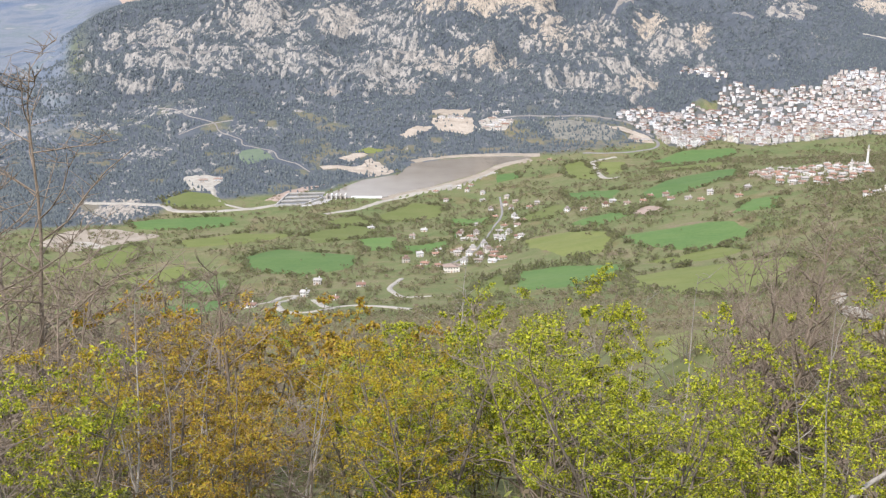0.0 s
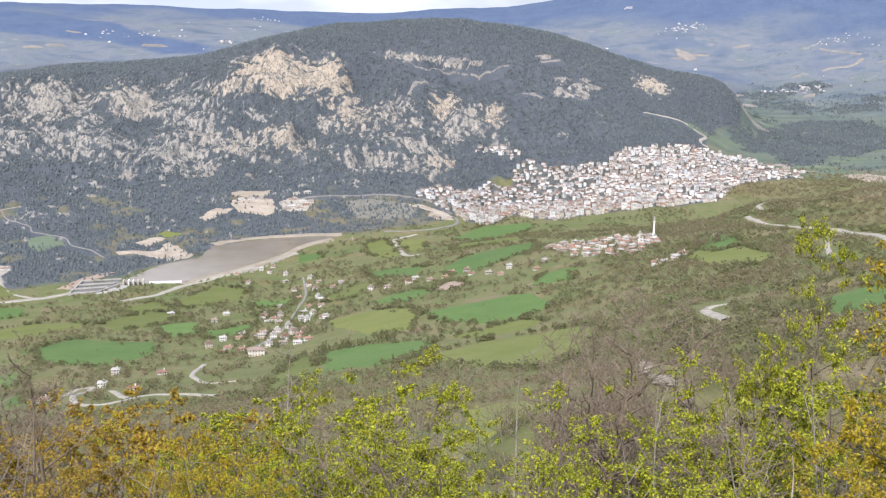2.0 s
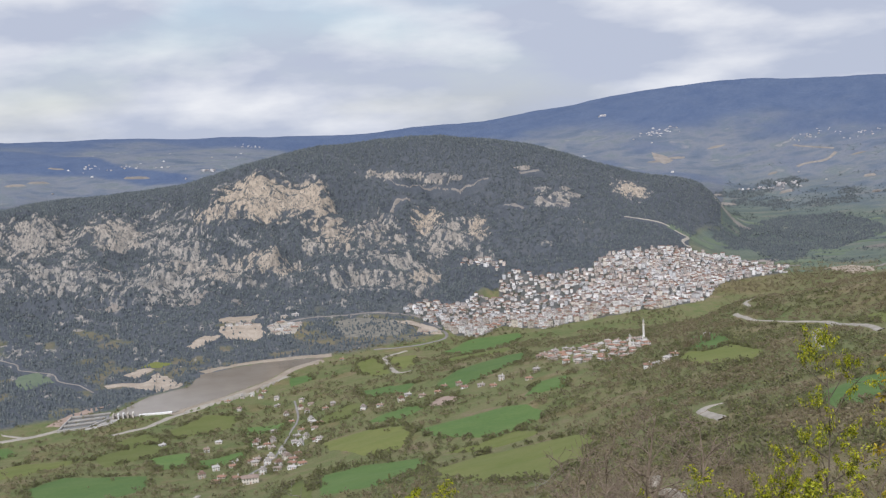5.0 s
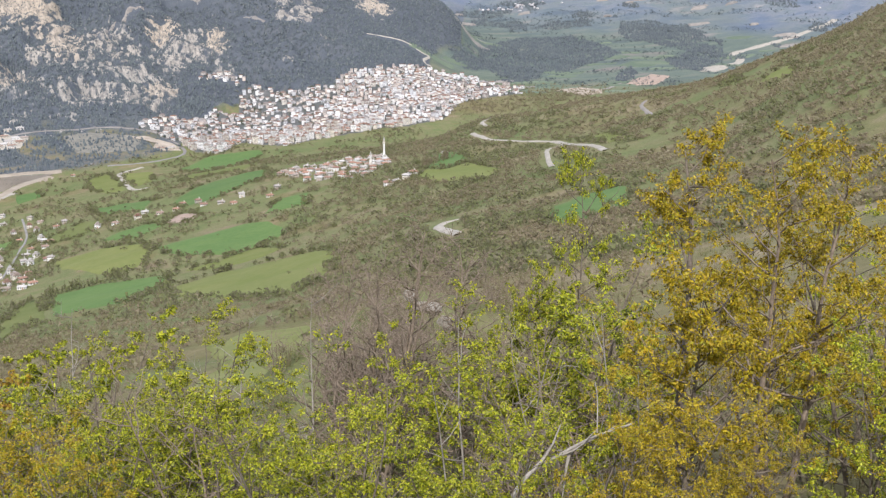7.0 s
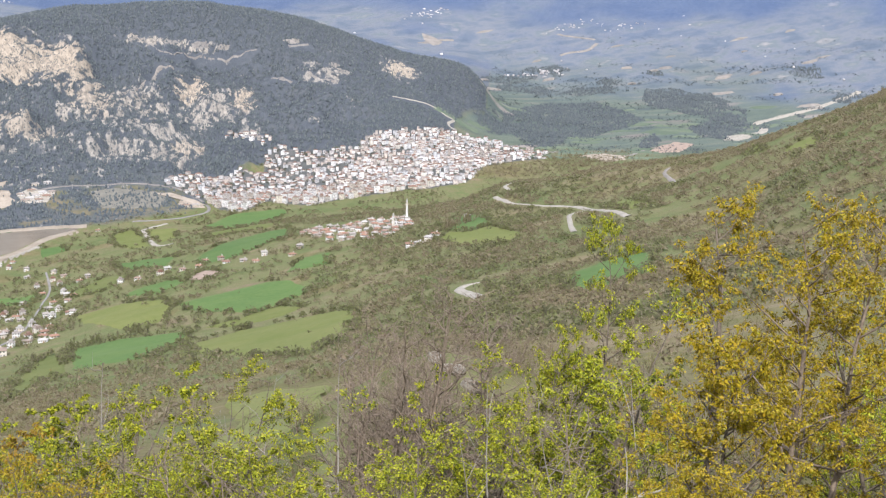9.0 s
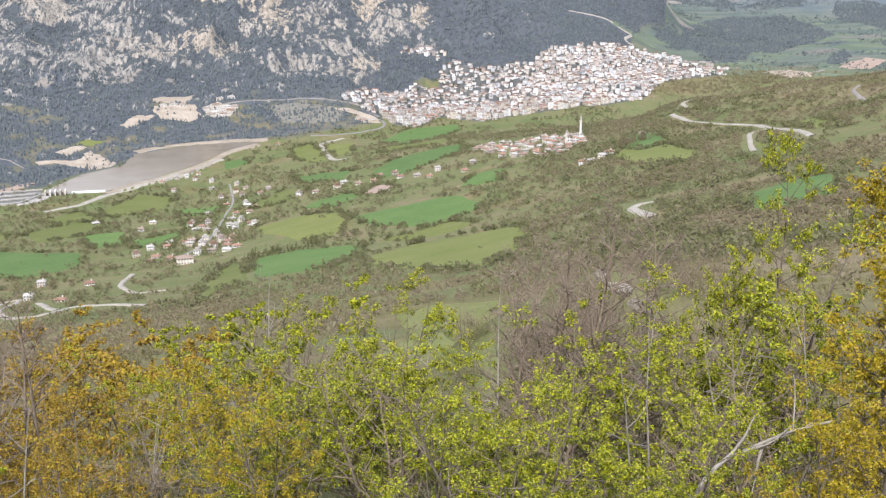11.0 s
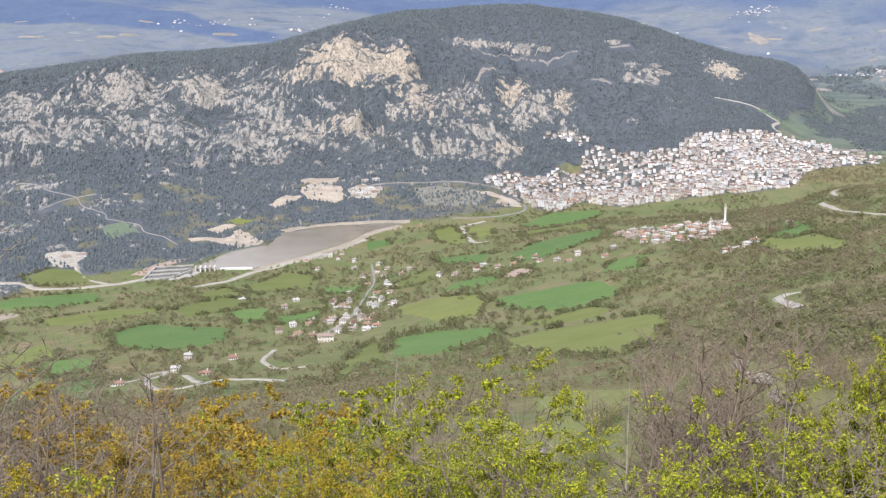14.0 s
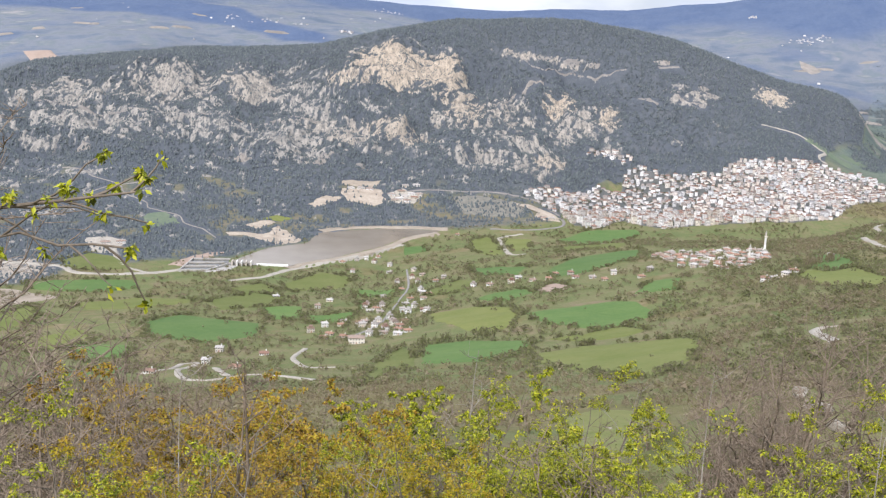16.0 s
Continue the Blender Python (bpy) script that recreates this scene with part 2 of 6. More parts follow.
ROOF_RED = two_tone("red_tile", (0.25, 0.15, 0.115), (0.37, 0.245, 0.19), 2.0, 0.3, spread="object")
m_, n_, l_, p_ = material("window_glass", 0.15, 0.5)
p_.inputs[0].default_value = (0.05, 0.06, 0.07, 1)
GLASS = m_
m_, n_, l_, p_ = material("silty_water", 0.12, 0.5)
l_.new(ramp_of(n_, l_, noise_of(n_, l_, 60, 4), (0.3, (0.20, 0.168, 0.13)), (0.7, (0.26, 0.225, 0.18))), p_.inputs[0])
bumped(n_, l_, p_, noise_of(n_, l_, 2.5, 3), 0.35, 0.15)
WATER = m_

# ---- the lie of the land ----
# Heights in metres against the eye, along sections that leave the viewpoint at a bearing (degrees, clockwise from +y).
REACH = np.array([0, 15, 50, 150, 400, 800, 1200, 1600, 1900, 2200, 2500, 2750, 3000, 3400, 4000, 4900], float)
BEARING, SECTION = [], []


def section(bearing, *heights):
    BEARING.append(bearing)
    SECTION.append(heights)


section(-180, -1.6, 1, 14, 50, 120, 200, 260, 300, 300, 300, 300, 300, 300, 300, 300, 300)
section(-110, -1.6, -2, -2, -10, -20, -40, -60, -80, -90, -80, -60, -30, 0, 20, 40, 60)
section(-60, -1.6, -6, -18, -52, -130, -260, -340, -365, -350, -330, -290, -230, -170, -240, -180, -20)
section(-25, -1.6, -8, -22, -60, -150, -278, -350, -376, -360, -345, -345, -350, -350, -330, -230, -22)
section(-20.8, -1.6, -8, -22, -60, -150, -277, -350, -380, -366, -335, -325, -335, -340, -325, -225, -24)
section(-19, -1.6, -8, -22, -60, -150, -277, -350, -382, -369, -330, -290, -285, -300, -300, -210, -25)
section(-17, -1.6, -8, -22, -60, -149, -276, -350, -384, -372, -335, -262, -222, -226, -250, -190, -26)
section(-14, -1.6, -8, -22, -60, -149, -274, -348, -388, -375, -330, -260, -205, -195, -230, -165, -27)
section(-10.7, -1.6, -8, -22, -60, -148, -272, -346, -391, -378, -322, -257, -198, -180, -220, -150, -28)
section(-5, -1.6, -8, -22, -60, -147, -268, -345, -390, -387, -322, -253, -186, -156, -215, -150, -30)
section(-2.5, -1.6, -8, -22, -60, -146, -266, -345, -389, -388, -324, -243, -158, -154, -200, -150, -50)
section(0, -1.6, -8, -22, -60, -145, -264, -345, -388, -389, -326, -240, -120, -116, -170, -160, -54)
section(3, -1.6, -8, -22, -59, -143, -257, -332, -376, -389, -332, -248, -130, -77, -140, -170, -64)
section(6, -1.6, -8, -22, -59, -142, -250, -315, -362, -388, -340, -262, -180, -72, -120, -180, -56)
section(9.3, -1.6, -8, -22, -58, -140, -244, -300, -346, -386, -352, -272, -195, -60, -110, -180, -44)
section(12.4, -1.6, -8, -21, -57, -137, -238, -288, -334, -380, -360, -280, -190, -78, -120, -180, -38)
section(14, -1.6, -8, -21, -57, -136, -233, -280, -328, -376, -362, -292, -195, -91, -130, -180, -8)
section(16, -1.6, -8, -21, -56, -133, -226, -270, -322, -372, -356, -296, -215, -120, -170, -190, 16)
section(17.5, -1.6, -8, -21, -56, -131, -219, -262, -316, -369, -350, -292, -232, -153, -210, -195, 30)
section(19.5, -1.6, -8, -21, -55, -129, -210, -252, -310, -366, -346, -284, -248, -188, -250, -200, 52)
section(21, -1.6, -8, -21, -54, -127, -204, -244, -302, -365, -348, -300, -262, -198, -270, -205, 72)
section(22, -1.6, -8, -21, -54, -125, -200, -239, -297, -363, -351, -333, -298, -194, -290, -210, 70)
section(23, -1.6, -8, -21, -53, -124, -196, -234, -290, -362, -354, -345, -322, -204, -310, -220, 74)
section(24, -1.6, -8, -21, -53, -122, -192, -228, -270, -360, -356, -346, -346, -330, -324, -230, 84)
section(27, -1.6, -8, -20, -51, -117, -182, -220, -258, -345, -357, -353, -350, -346, -324, -230, 70)
section(30, -1.6, -8, -20, -50, -112, -172, -208, -237, -330, -358, -360, -356, -350, -324, -230, 78)
section(35, -1.6, -7, -19, -47, -104, -149, -172, -219, -310, -355, -360, -358, -350, -324, -230, 90)
section(41, -1.6, -7, -18, -43, -88, -99, -110, -158, -250, -350, -358, -354, -345, -320, -220, 90)
section(46, -1.6, -6, -17, -38, -75, -64, -44, -60, -140, -260, -320, -330, -330, -300, -200, 80)
section(54, -1.6, -6, -15, -34, -60, -45, -15, 0, -40, -100, -160, -200, -200, -180, -100, 80)
section(110, -1.6, -2, -1, 6, 30, 90, 150, 200, 210, 220, 230, 240, 260, 270, 280, 300)
section(180, -1.6, 1, 14, 50, 120, 200, 260, 300, 300, 300, 300, 300, 300, 300, 300, 300)
BEARING, SECTION = np.array(BEARING, float), np.array(SECTION, float)


def hashed(i, j, seed):
    n = (i * 374761393 + j * 668265263 + seed * 1442695041) & 0xFFFFFFFF
    n = ((n ^ (n >> 13)) * 1274126177) & 0xFFFFFFFF
    return ((n ^ (n >> 16)) & 0xFFFF) / 65535.0


def rough(x, y, size, seed=0, octaves=4):
    """Smooth value noise of many sizes, from about -1 to 1."""
    x, y = np.asarray(x, float) / size, np.asarray(y, float) / size
    total, gain = np.zeros(np.broadcast(x, y).shape), 1.0
    for o in range(octaves):
        i, j = np.floor(x).astype(np.int64), np.floor(y).astype(np.int64)
        u, v = x - i, y - j
        u, v = u * u * (3 - 2 * u), v * v * (3 - 2 * v)
        a, b = hashed(i, j, seed + o), hashed(i + 1, j, seed + o)
        c, d = hashed(i, j + 1, seed + o), hashed(i + 1, j + 1, seed + o)
        total = total + gain * ((a + (b - a) * u) * (1 - v) + (c + (d - c) * u) * v - 0.5) * 2
        x, y, gain = x * 2.03 + 17.3, y * 2.03 + 9.1, gain * 0.5
    return total / 1.5


def hermite(xs, ys, x):
    """Monotone-ish cubic through the columns ys at xs; ys may hold many rows."""
    slope = np.diff(ys, axis=-1) / np.diff(xs)
    m = np.concatenate([slope[..., :1], (slope[..., 1:] + slope[..., :-1]) / 2, slope[..., -1:]], -1)
    k = np.clip(np.searchsorted(xs, x) - 1, 0, len(xs) - 2)
    h = xs[k + 1] - xs[k]
    t = np.clip((x - xs[k]) / h, 0, 1)
    r = np.arange(len(k))
    y0, y1, m0, m1 = ys[r, k], ys[r, k + 1], m[r, k] * h, m[r, k + 1] * h
    return (2 * t**3 - 3 * t**2 + 1) * y0 + (t**3 - 2 * t**2 + t) * m0 + (-2 * t**3 + 3 * t**2) * y1 + (t**3 - t**2) * m1


def step(a, b, v):
    t = np.clip((np.asarray(v, float) - a) / (b - a), 0, 1)
    return t * t * (3 - 2 * t)


def bump(x, y, cx, cy, rx, ry, turn=0.0):
    c, s = math.cos(radians(turn)), math.sin(radians(turn))
    u, v = (x - cx) * c + (y - cy) * s, (y - cy) * c - (x - cx) * s
    return np.exp(-(u / rx) ** 2 - (v / ry) ** 2)


LAKE_Z = -389.0
SHORE = ((-197, 1606), (-150, 1712), (-98, 1752), (-82, 1832), (16, 1882), (118, 1888), (51, 1825), (14, 1749), (-53, 1665), (-112, 1608))


def inside(xy, outline):
    x, y = xy[:, 0], xy[:, 1]
    hit = np.zeros(len(xy), bool)
    o = np.asarray(outline, float)
    for a, b in zip(o, np.roll(o, -1, 0)):
        cross = (a[1] > y) != (b[1] > y)
        with np.errstate(divide="ignore", invalid="ignore"):
            hit ^= cross & (x < (b[0] - a[0]) * (y - a[1]) / (b[1] - a[1]) + a[0])
    return hit


def polar(x, y):
    return np.degrees(np.arctan2(x, y)), np.hypot(x, y)


def badlands(x, y):
    """Where pale gullied rock breaks through the mountain's pine wood, 0 to 1."""
    b, d = polar(x, y)
    return step(2080, 2250, d) * (1 - step(2750, 2900, d)) * step(-30, -20, b) * (1 - step(14, 20, b))


def gullies(x, y):
    """Fine ribs and gullies that run down the mountain's bare flank, from about -1 to 1."""
    b, d = polar(x, y)
    u = b * 42
    fan = 0.85 * rough(u, d, 170, 64, 2)
    return 0.8 * rough(u + fan * (d - 2400), d / 2.7, 8, 61, 3) + 0.5 * rough(u - 0.45 * d, d / 2.2, 6, 62, 2)


def relief():
    """The sections blended into one even table over bearing and distance."""
    bs = np.arange(-180, 180.01, 0.5)
    ds = np.concatenate([np.arange(0, 60, 1.0), np.arange(60, 600, 10.0), np.arange(600, 4951, 25.0)])
    rows = np.stack([hermite(REACH, np.repeat(s[None], len(ds), 0), ds) for s in SECTION])
    table = np.stack([np.interp(bs, BEARING, rows[:, i]) for i in range(len(ds))], 1)
    k = np.exp(-np.linspace(-2, 2, 9) ** 2)
    k /= k.sum()
    wide = np.concatenate([table[-5:-1], table, table[1:5]])
    table = sum(w * wide[i:i + len(bs)] for i, w in enumerate(k))
    return bs, ds, table


RELIEF_B, RELIEF_D, RELIEF = relief()


def ground_z(x, y):
    x, y = np.atleast_1d(np.asarray(x, float)), np.atleast_1d(np.asarray(y, float))
    b, d = polar(x, y)
    i = np.clip(((b + 180) / 0.5).astype(int), 0, len(RELIEF_B) - 2)
    u = (b - RELIEF_B[i]) / 0.5
    j = np.clip(np.searchsorted(RELIEF_D, d) - 1, 0, len(RELIEF_D) - 2)
    v = (d - RELIEF_D[j]) / (RELIEF_D[j + 1] - RELIEF_D[j])
    z = (RELIEF[i, j] * (1 - u) + RELIEF[i + 1, j] * u) * (1 - v) + (RELIEF[i, j + 1] * (1 - u) + RELIEF[i + 1, j + 1] * u) * v
    z = z + rough(x, y, 260, 3, 3) * 7 * step(200, 700, d) * (1 - 0.8 * step(1400, 1550, d) * (1 - step(1950, 2100, d)))
    z = z + rough(x, y, 40, 5, 3) * 1.5 * step(40, 200, d)
    z = z + rough(x, y, 5, 8, 3) * 0.3 * step(2.5, 8, d)
    gully = 1 - np.abs(rough(x, y, 120, 11, 4))
    z = z + badlands(x, y) * (gully * 48 - 36)
    bare = badlands(x, y) > 0.02
    if bare.any():
        z[bare] = z[bare] + 5.0 * badlands(x, y)[bare] * gullies(x[bare], y[bare])
    z = z + step(2400, 2700, d) * rough(x, y, 320, 21, 4) * 12 * (1 - step(3100, 3500, d))
    z = z + step(3300, 3900, d) * rough(x, y, 420, 31, 5) * 22 * (1 - 0.6 * step(4500, 4900, d))
    z = z + 26 * bump(x, y, -482, 2640, 75, 70) + 20 * bump(x, y, -288, 2625, 60, 60) + 16 * bump(x, y, 40, 2395, 70, 50) - 18 * bump(x, y, -390, 2600, 40, 120)
    z = z + 3.4 * bump(x, y, 8.4, 24.0, 4.5, 3.2) + 1.0 * bump(x, y, 12, 22, 6, 5)   # a stony ledge on the slope
    # the basin of the reservoir and its rim
    near = (np.abs(x) < 260) & (y > 1540) & (y < 1960)
    if near.any():
        xy = np.column_stack([x[near], y[near]])
        mid, zn = np.mean(SHORE, 0), z[near]
        wet, wash = inside(xy, mid + (np.array(SHORE) - mid) * 0.98), inside(xy, mid + (np.array(SHORE) - mid) * 1.05)
        rim = inside(xy, mid + (np.array(SHORE) - mid) * (1.5, 1.35)) & ((xy[:, 1] > 1612) | (xy[:, 0] > -100))
        z[near] = np.where(wet, LAKE_Z - 1.2, np.where(wash, LAKE_Z - 0.3, np.where(rim, np.clip(zn, LAKE_Z + 0.4, LAKE_Z + 14), zn)))
    return z


TOWN_RING = ((278, 2130), (309, 2142), (373, 2202), (418, 2172), (482, 2179), (502, 2273), (522, 2284), (606, 2306), (616, 2256), (687, 2240), (736, 2309), (798, 2300), (869, 2335), (940, 2379), (973, 2390), (1069, 2427),
             (1090, 2340), (1138, 2286), (1083, 2186), (976, 2144), (908, 2100), (816, 1961), (742, 1939), (637, 1944), (563, 1940), (503, 1920), (441, 1990), (390, 1920), (351, 1953), (344, 2027), (310, 2079))

# ---- builders ----
def solid(name, verts, faces, mat, parent=None, smooth=False):
    """One mesh object from an array of points and one array (or several) of faces."""
    me = bpy.data.meshes.new(name)
    verts = np.asarray(verts, np.float32)
    groups = faces if isinstance(faces, list) else [faces]
    groups = [np.asarray(f, np.int32) for f in groups if len(f)]
    loops = np.concatenate([f.ravel() for f in groups])
    counts = np.concatenate([np.full(len(f), f.shape[1], np.int32) for f in groups])
    me.vertices.add(len(verts))
    me.vertices.foreach_set("co", verts.ravel())
    me.loops.add(len(loops))
    me.loops.foreach_set("vertex_index", loops)
    me.polygons.add(len(counts))
    me.polygons.foreach_set("loop_start", np.concatenate([[0], np.cumsum(counts)[:-1]]).astype(np.int32))
    if smooth:
        me.polygons.foreach_set("use_smooth", np.ones(len(counts), bool))
    me.update(calc_edges=True)
    me.materials.append(mat)
    ob = new(name, me)
    ob.parent = parent
    return ob


def thing(name, label, category, at=(0, 0, 0), group=""):
    ob = new(name)
    ob.empty_display_size = 0.2
    ob.location = at
    return tagged(ob, label, category, group)


def part(name, bm, mat, parent, label=""):
    me = bpy.data.meshes.new(name)
    bm.to_mesh(me)
    bm.free()
    me.materials.append(mat)
    ob = new(name, me)
    ob.parent = parent
    return tagged(ob, label)


def many(template, faces, at, scale, turn, rng, jitter=0.0):
    """Copies of a small template joined in one array: at (n,3), scale (n,3), turn (n,)."""
    n, k = len(at), len(template)
    v = np.repeat(template[None], n, 0)
    if jitter:
        v = v * (1 + rng.uniform(-jitter, jitter, (n, k, 1))) + rng.uniform(-jitter, jitter, (n, k, 3)) * 0.25
    v = v * scale[:, None, :]
    c, s = np.cos(turn)[:, None], np.sin(turn)[:, None]
    v = np.stack([v[..., 0] * c - v[..., 1] * s, v[..., 0] * s + v[..., 1] * c, v[..., 2]], -1) + at[:, None, :]
    f = (np.asarray(faces)[None] + (np.arange(n) * k)[:, None, None]).reshape(-1, len(faces[0]))
    return v.reshape(-1, 3), f


def smooth_line(points, each=8, closed=False):
    p = np.array(points, float)
    n = len(p)
    out = []
    for i in range(n if closed else n - 1):
        q = [p[(i + k) % n] if closed else p[min(max(i + k, 0), n - 1)] for k in (-1, 0, 1, 2)]
        for t in np.linspace(0, 1, each, endpoint=False):
            out.append(0.5 * (2 * q[1] + (q[2] - q[0]) * t + (2 * q[0] - 5 * q[1] + 4 * q[2] - q[3]) * t**2 + (3 * q[1] - q[0] - 3 * q[2] + q[3]) * t**3))
    if not closed:
        out.append(p[-1])
    return np.array(out)


def patch(name, label, category, mat, *outline, lift=0.7, rings=9, kind="structure", crisp=0.88, ragged=1.6):
    """A piece of ground cover laid over the land inside an outline."""
    raw = np.array(outline, float)
    fine = smooth_line(raw, 10, True)
    k = np.arange(len(fine)) / 10.0
    straight = raw[np.floor(k).astype(int)] * (1 - k % 1)[:, None] + raw[(np.floor(k).astype(int) + 1) % len(raw)] * (k % 1)[:, None]
    fine = fine * (1 - crisp) + straight * crisp
    fine = fine + np.stack([rough(fine[:, 0], fine[:, 1], 14, 41, 2), rough(fine[:, 1], fine[:, 0], 14, 43, 2)], 1) * ragged
    mid = fine.mean(0)
    m = len(fine)
    r = np.linspace(0, 1, rings + 1)[1:]
    xy = np.concatenate([[mid]] + [mid + (fine - mid) * q for q in r])
    z = ground_z(xy[:, 0], xy[:, 1]) + lift
    z[-m:] -= lift + 0.5
    v = np.column_stack([xy, z])
    i = np.arange(m)
    tri = np.stack([np.zeros(m, int), 1 + i, 1 + (i + 1) % m], 1)
    quads = np.concatenate([np.stack([1 + q * m + i, 1 + (q + 1) * m + i, 1 + (q + 1) * m + (i + 1) % m, 1 + q * m + (i + 1) % m], 1) for q in range(rings - 1)])
    ob = solid(name, v, [tri, quads], mat, smooth=True)
    OUTLINES.append(fine)
    return tagged(ob, label, category, kind=kind)


def road(name, label, width, mat, *points, lift=0.6, category="road"):
    p = smooth_line(points, 10)
    d = np.gradient(p, axis=0)
    side = np.stack([d[:, 1], -d[:, 0]], 1) / (np.linalg.norm(d, axis=1)[:, None] + 1e-9)
    w = width * (1 + 0.22 * rough(p[:, 0], p[:, 1], 25, 51, 2))[:, None]
    rows = [p + side * w * q for q in (-0.62, -0.5, 0.0, 0.5, 0.62)]
    down = (-1.4, 0, 0.08, 0, -1.4)
    v = np.concatenate([np.column_stack([r, ground_z(r[:, 0], r[:, 1]) + lift + q]) for r, q in zip(rows, down)])
    m = len(p)
    i = np.arange(m - 1)
    f = np.concatenate([np.stack([k * m + i, k * m + i + 1, (k + 1) * m + i + 1, (k + 1) * m + i], 1) for k in range(4)])
    ROADS.append(p)
    return tagged(solid(name, v, f, mat, smooth=True), label, category, kind="structure")


def near_line(xy, line, reach):
    best = np.full(len(xy), 1e9)
    for q in line:
        best = np.minimum(best, np.hypot(xy[:, 0] - q[0], xy[:, 1] - q[1]))
    return best < reach


def off_roads(xy, reach):
    """Clear of every road, and of the strip before it that growth would hide it from."""
    free = np.ones(len(xy), bool)
    for r in ROADS:
        for ahead in (0, 7, 14):
            q = r * (1 - ahead / np.linalg.norm(r, axis=1))[:, None]
            lo, hi = q.min(0) - reach, q.max(0) + reach
            k = np.nonzero(free & (xy[:, 0] > lo[0]) & (xy[:, 0] < hi[0]) & (xy[:, 1] > lo[1]) & (xy[:, 1] < hi[1]))[0]
            if len(k):
                free[k] = ~near_line(xy[k], q, reach)
    return free


def wedge(rng, n, b0, b1, d0, d1, power=1.0):
    """Chance places in a sector of the plan."""
    b = np.radians(rng.uniform(b0, b1, n))
    d = (d0 ** (power + 1) + rng.uniform(0, 1, n) * (d1 ** (power + 1) - d0 ** (power + 1))) ** (1 / (power + 1))
    return np.stack([np.sin(b) * d, np.cos(b) * d], 1)


OUTLINES, ROADS = [], []


def mountain_foot(b):
    return np.interp(b, [-60, -25, -17, -12.5, -7, -4, -1, 3, 9, 10.5, 12.5, 16, 18, 20, 21.5, 22.1, 23.4, 24.2], [1400, 1440, 1480, 1640, 1650, 1750, 1860, 1905, 1990, 2180, 2300, 2300, 2400, 2430, 2440, 2730, 2850, 9000])


SPURS = []


def spur(bearing, distance, half_width, half_depth, bare, buff):
    """A bare, gullied spur of the mountain: where it lies, how far it reaches (degrees, metres), how bare and how buff it is."""
    SPURS.append((bearing, distance, half_width, half_depth, bare, buff))


# the great cliff and the spurs beside and below it
spur(1.31, 2645, 2.1, 66, 1.4, 1)
spur(3.22, 2638, 0.96, 72, 1.2, 1)
spur(-1.13, 2599, 1.07, 39, 1.0, 0.8)
spur(4.30, 2523, 1.05, 87, 0.95, 0.8)
spur(3.46, 2445, 0.83, 49, 0.6, 0.2)
spur(1.12, 2374, 1.50, 46, 1.05, 0.7)
spur(-0.21, 2492, 1.21, 30, 0.7, 0)
spur(-1.19, 2340, 1.21, 70, 0.9, 0.4)
spur(-0.12, 2281, 1.63, 25, 0.65, 0)
# westward
spur(-2.78, 2386, 1.85, 36, 0.95, 0.2)
spur(-3.80, 2526, 1.18, 110, 0.85, 0)
spur(-2.76, 2477, 0.79, 85, 0.75, 0)
spur(-4.64, 2312, 2.08, 66, 0.85, 0)
spur(-3.74, 2278, 1.58, 44, 0.65, 0)
spur(-6.24, 2578, 1.53, 54, 1.0, 0.3)
spur(-7.44, 2354, 1.76, 70, 0.85, 0)
spur(-10.0, 2585, 2.1, 90, 1.0, 0.2)
spur(-8.93, 2403, 2.15, 71, 0.8, 0)
spur(-13.67, 2397, 2.83, 85, 0.8, 0)
spur(-15.04, 2569, 1.89, 70, 0.9, 0.1)
spur(-17.2, 2518, 1.0, 25, 0.7, 0)
spur(-18.5, 2400, 1.6, 60, 0.8, 0)
spur(-16.0, 2302, 1.0, 18, 0.65, 0)
spur(-11.6, 2296, 1.3, 30, 0.6, 0)
# eastward, above the town
spur(6.53, 2494, 1.26, 105, 0.85, 0.3)
spur(5.67, 2288, 1.96, 58, 0.8, 0.1)
spur(7.36, 2390, 1.55, 30, 0.75, 0.1)
spur(7.36, 2283, 1.41, 49, 0.8, 0.2)
spur(8.83, 2335, 0.79, 37, 1.0, 0.7)
spur(9.06, 2651, 0.68, 59, 1.2, 1)
spur(9.62, 2558, 1.27, 100, 0.8, 0.2)
spur(11.45, 2606, 0.55, 80, 1.1, 0.9)
spur(11.60, 2439, 0.57, 42, 0.65, 0)
# on the wooded summit and the far shoulder
spur(15.53, 2762, 1.12, 39, 0.55, 0.2)
spur(6.83, 2830, 1.11, 30, 0.6, 0.4)
spur(9.06, 2829, 1.68, 18, 0.55, 0.3)
spur(14.99, 2494, 0.42, 25, 0.6, 0.1)
spur(19.15, 2872, 0.69, 43, 1.1, 0.9)
# banks low down by the river
spur(-17.4, 1560, 1.5, 70, 0.9, 0.5)
spur(-15.8, 1912, 1.6, 30, 0.6, 0)
spur(-18.1, 2062, 1.9, 30, 0.6, 0)
spur(-21.4, 2030, 1.9, 35, 0.6, 0)
spur(-14.5, 2133, 1.5, 25, 0.65, 0)
spur(-11.0, 2012, 1.1, 22, 0.6, 0)


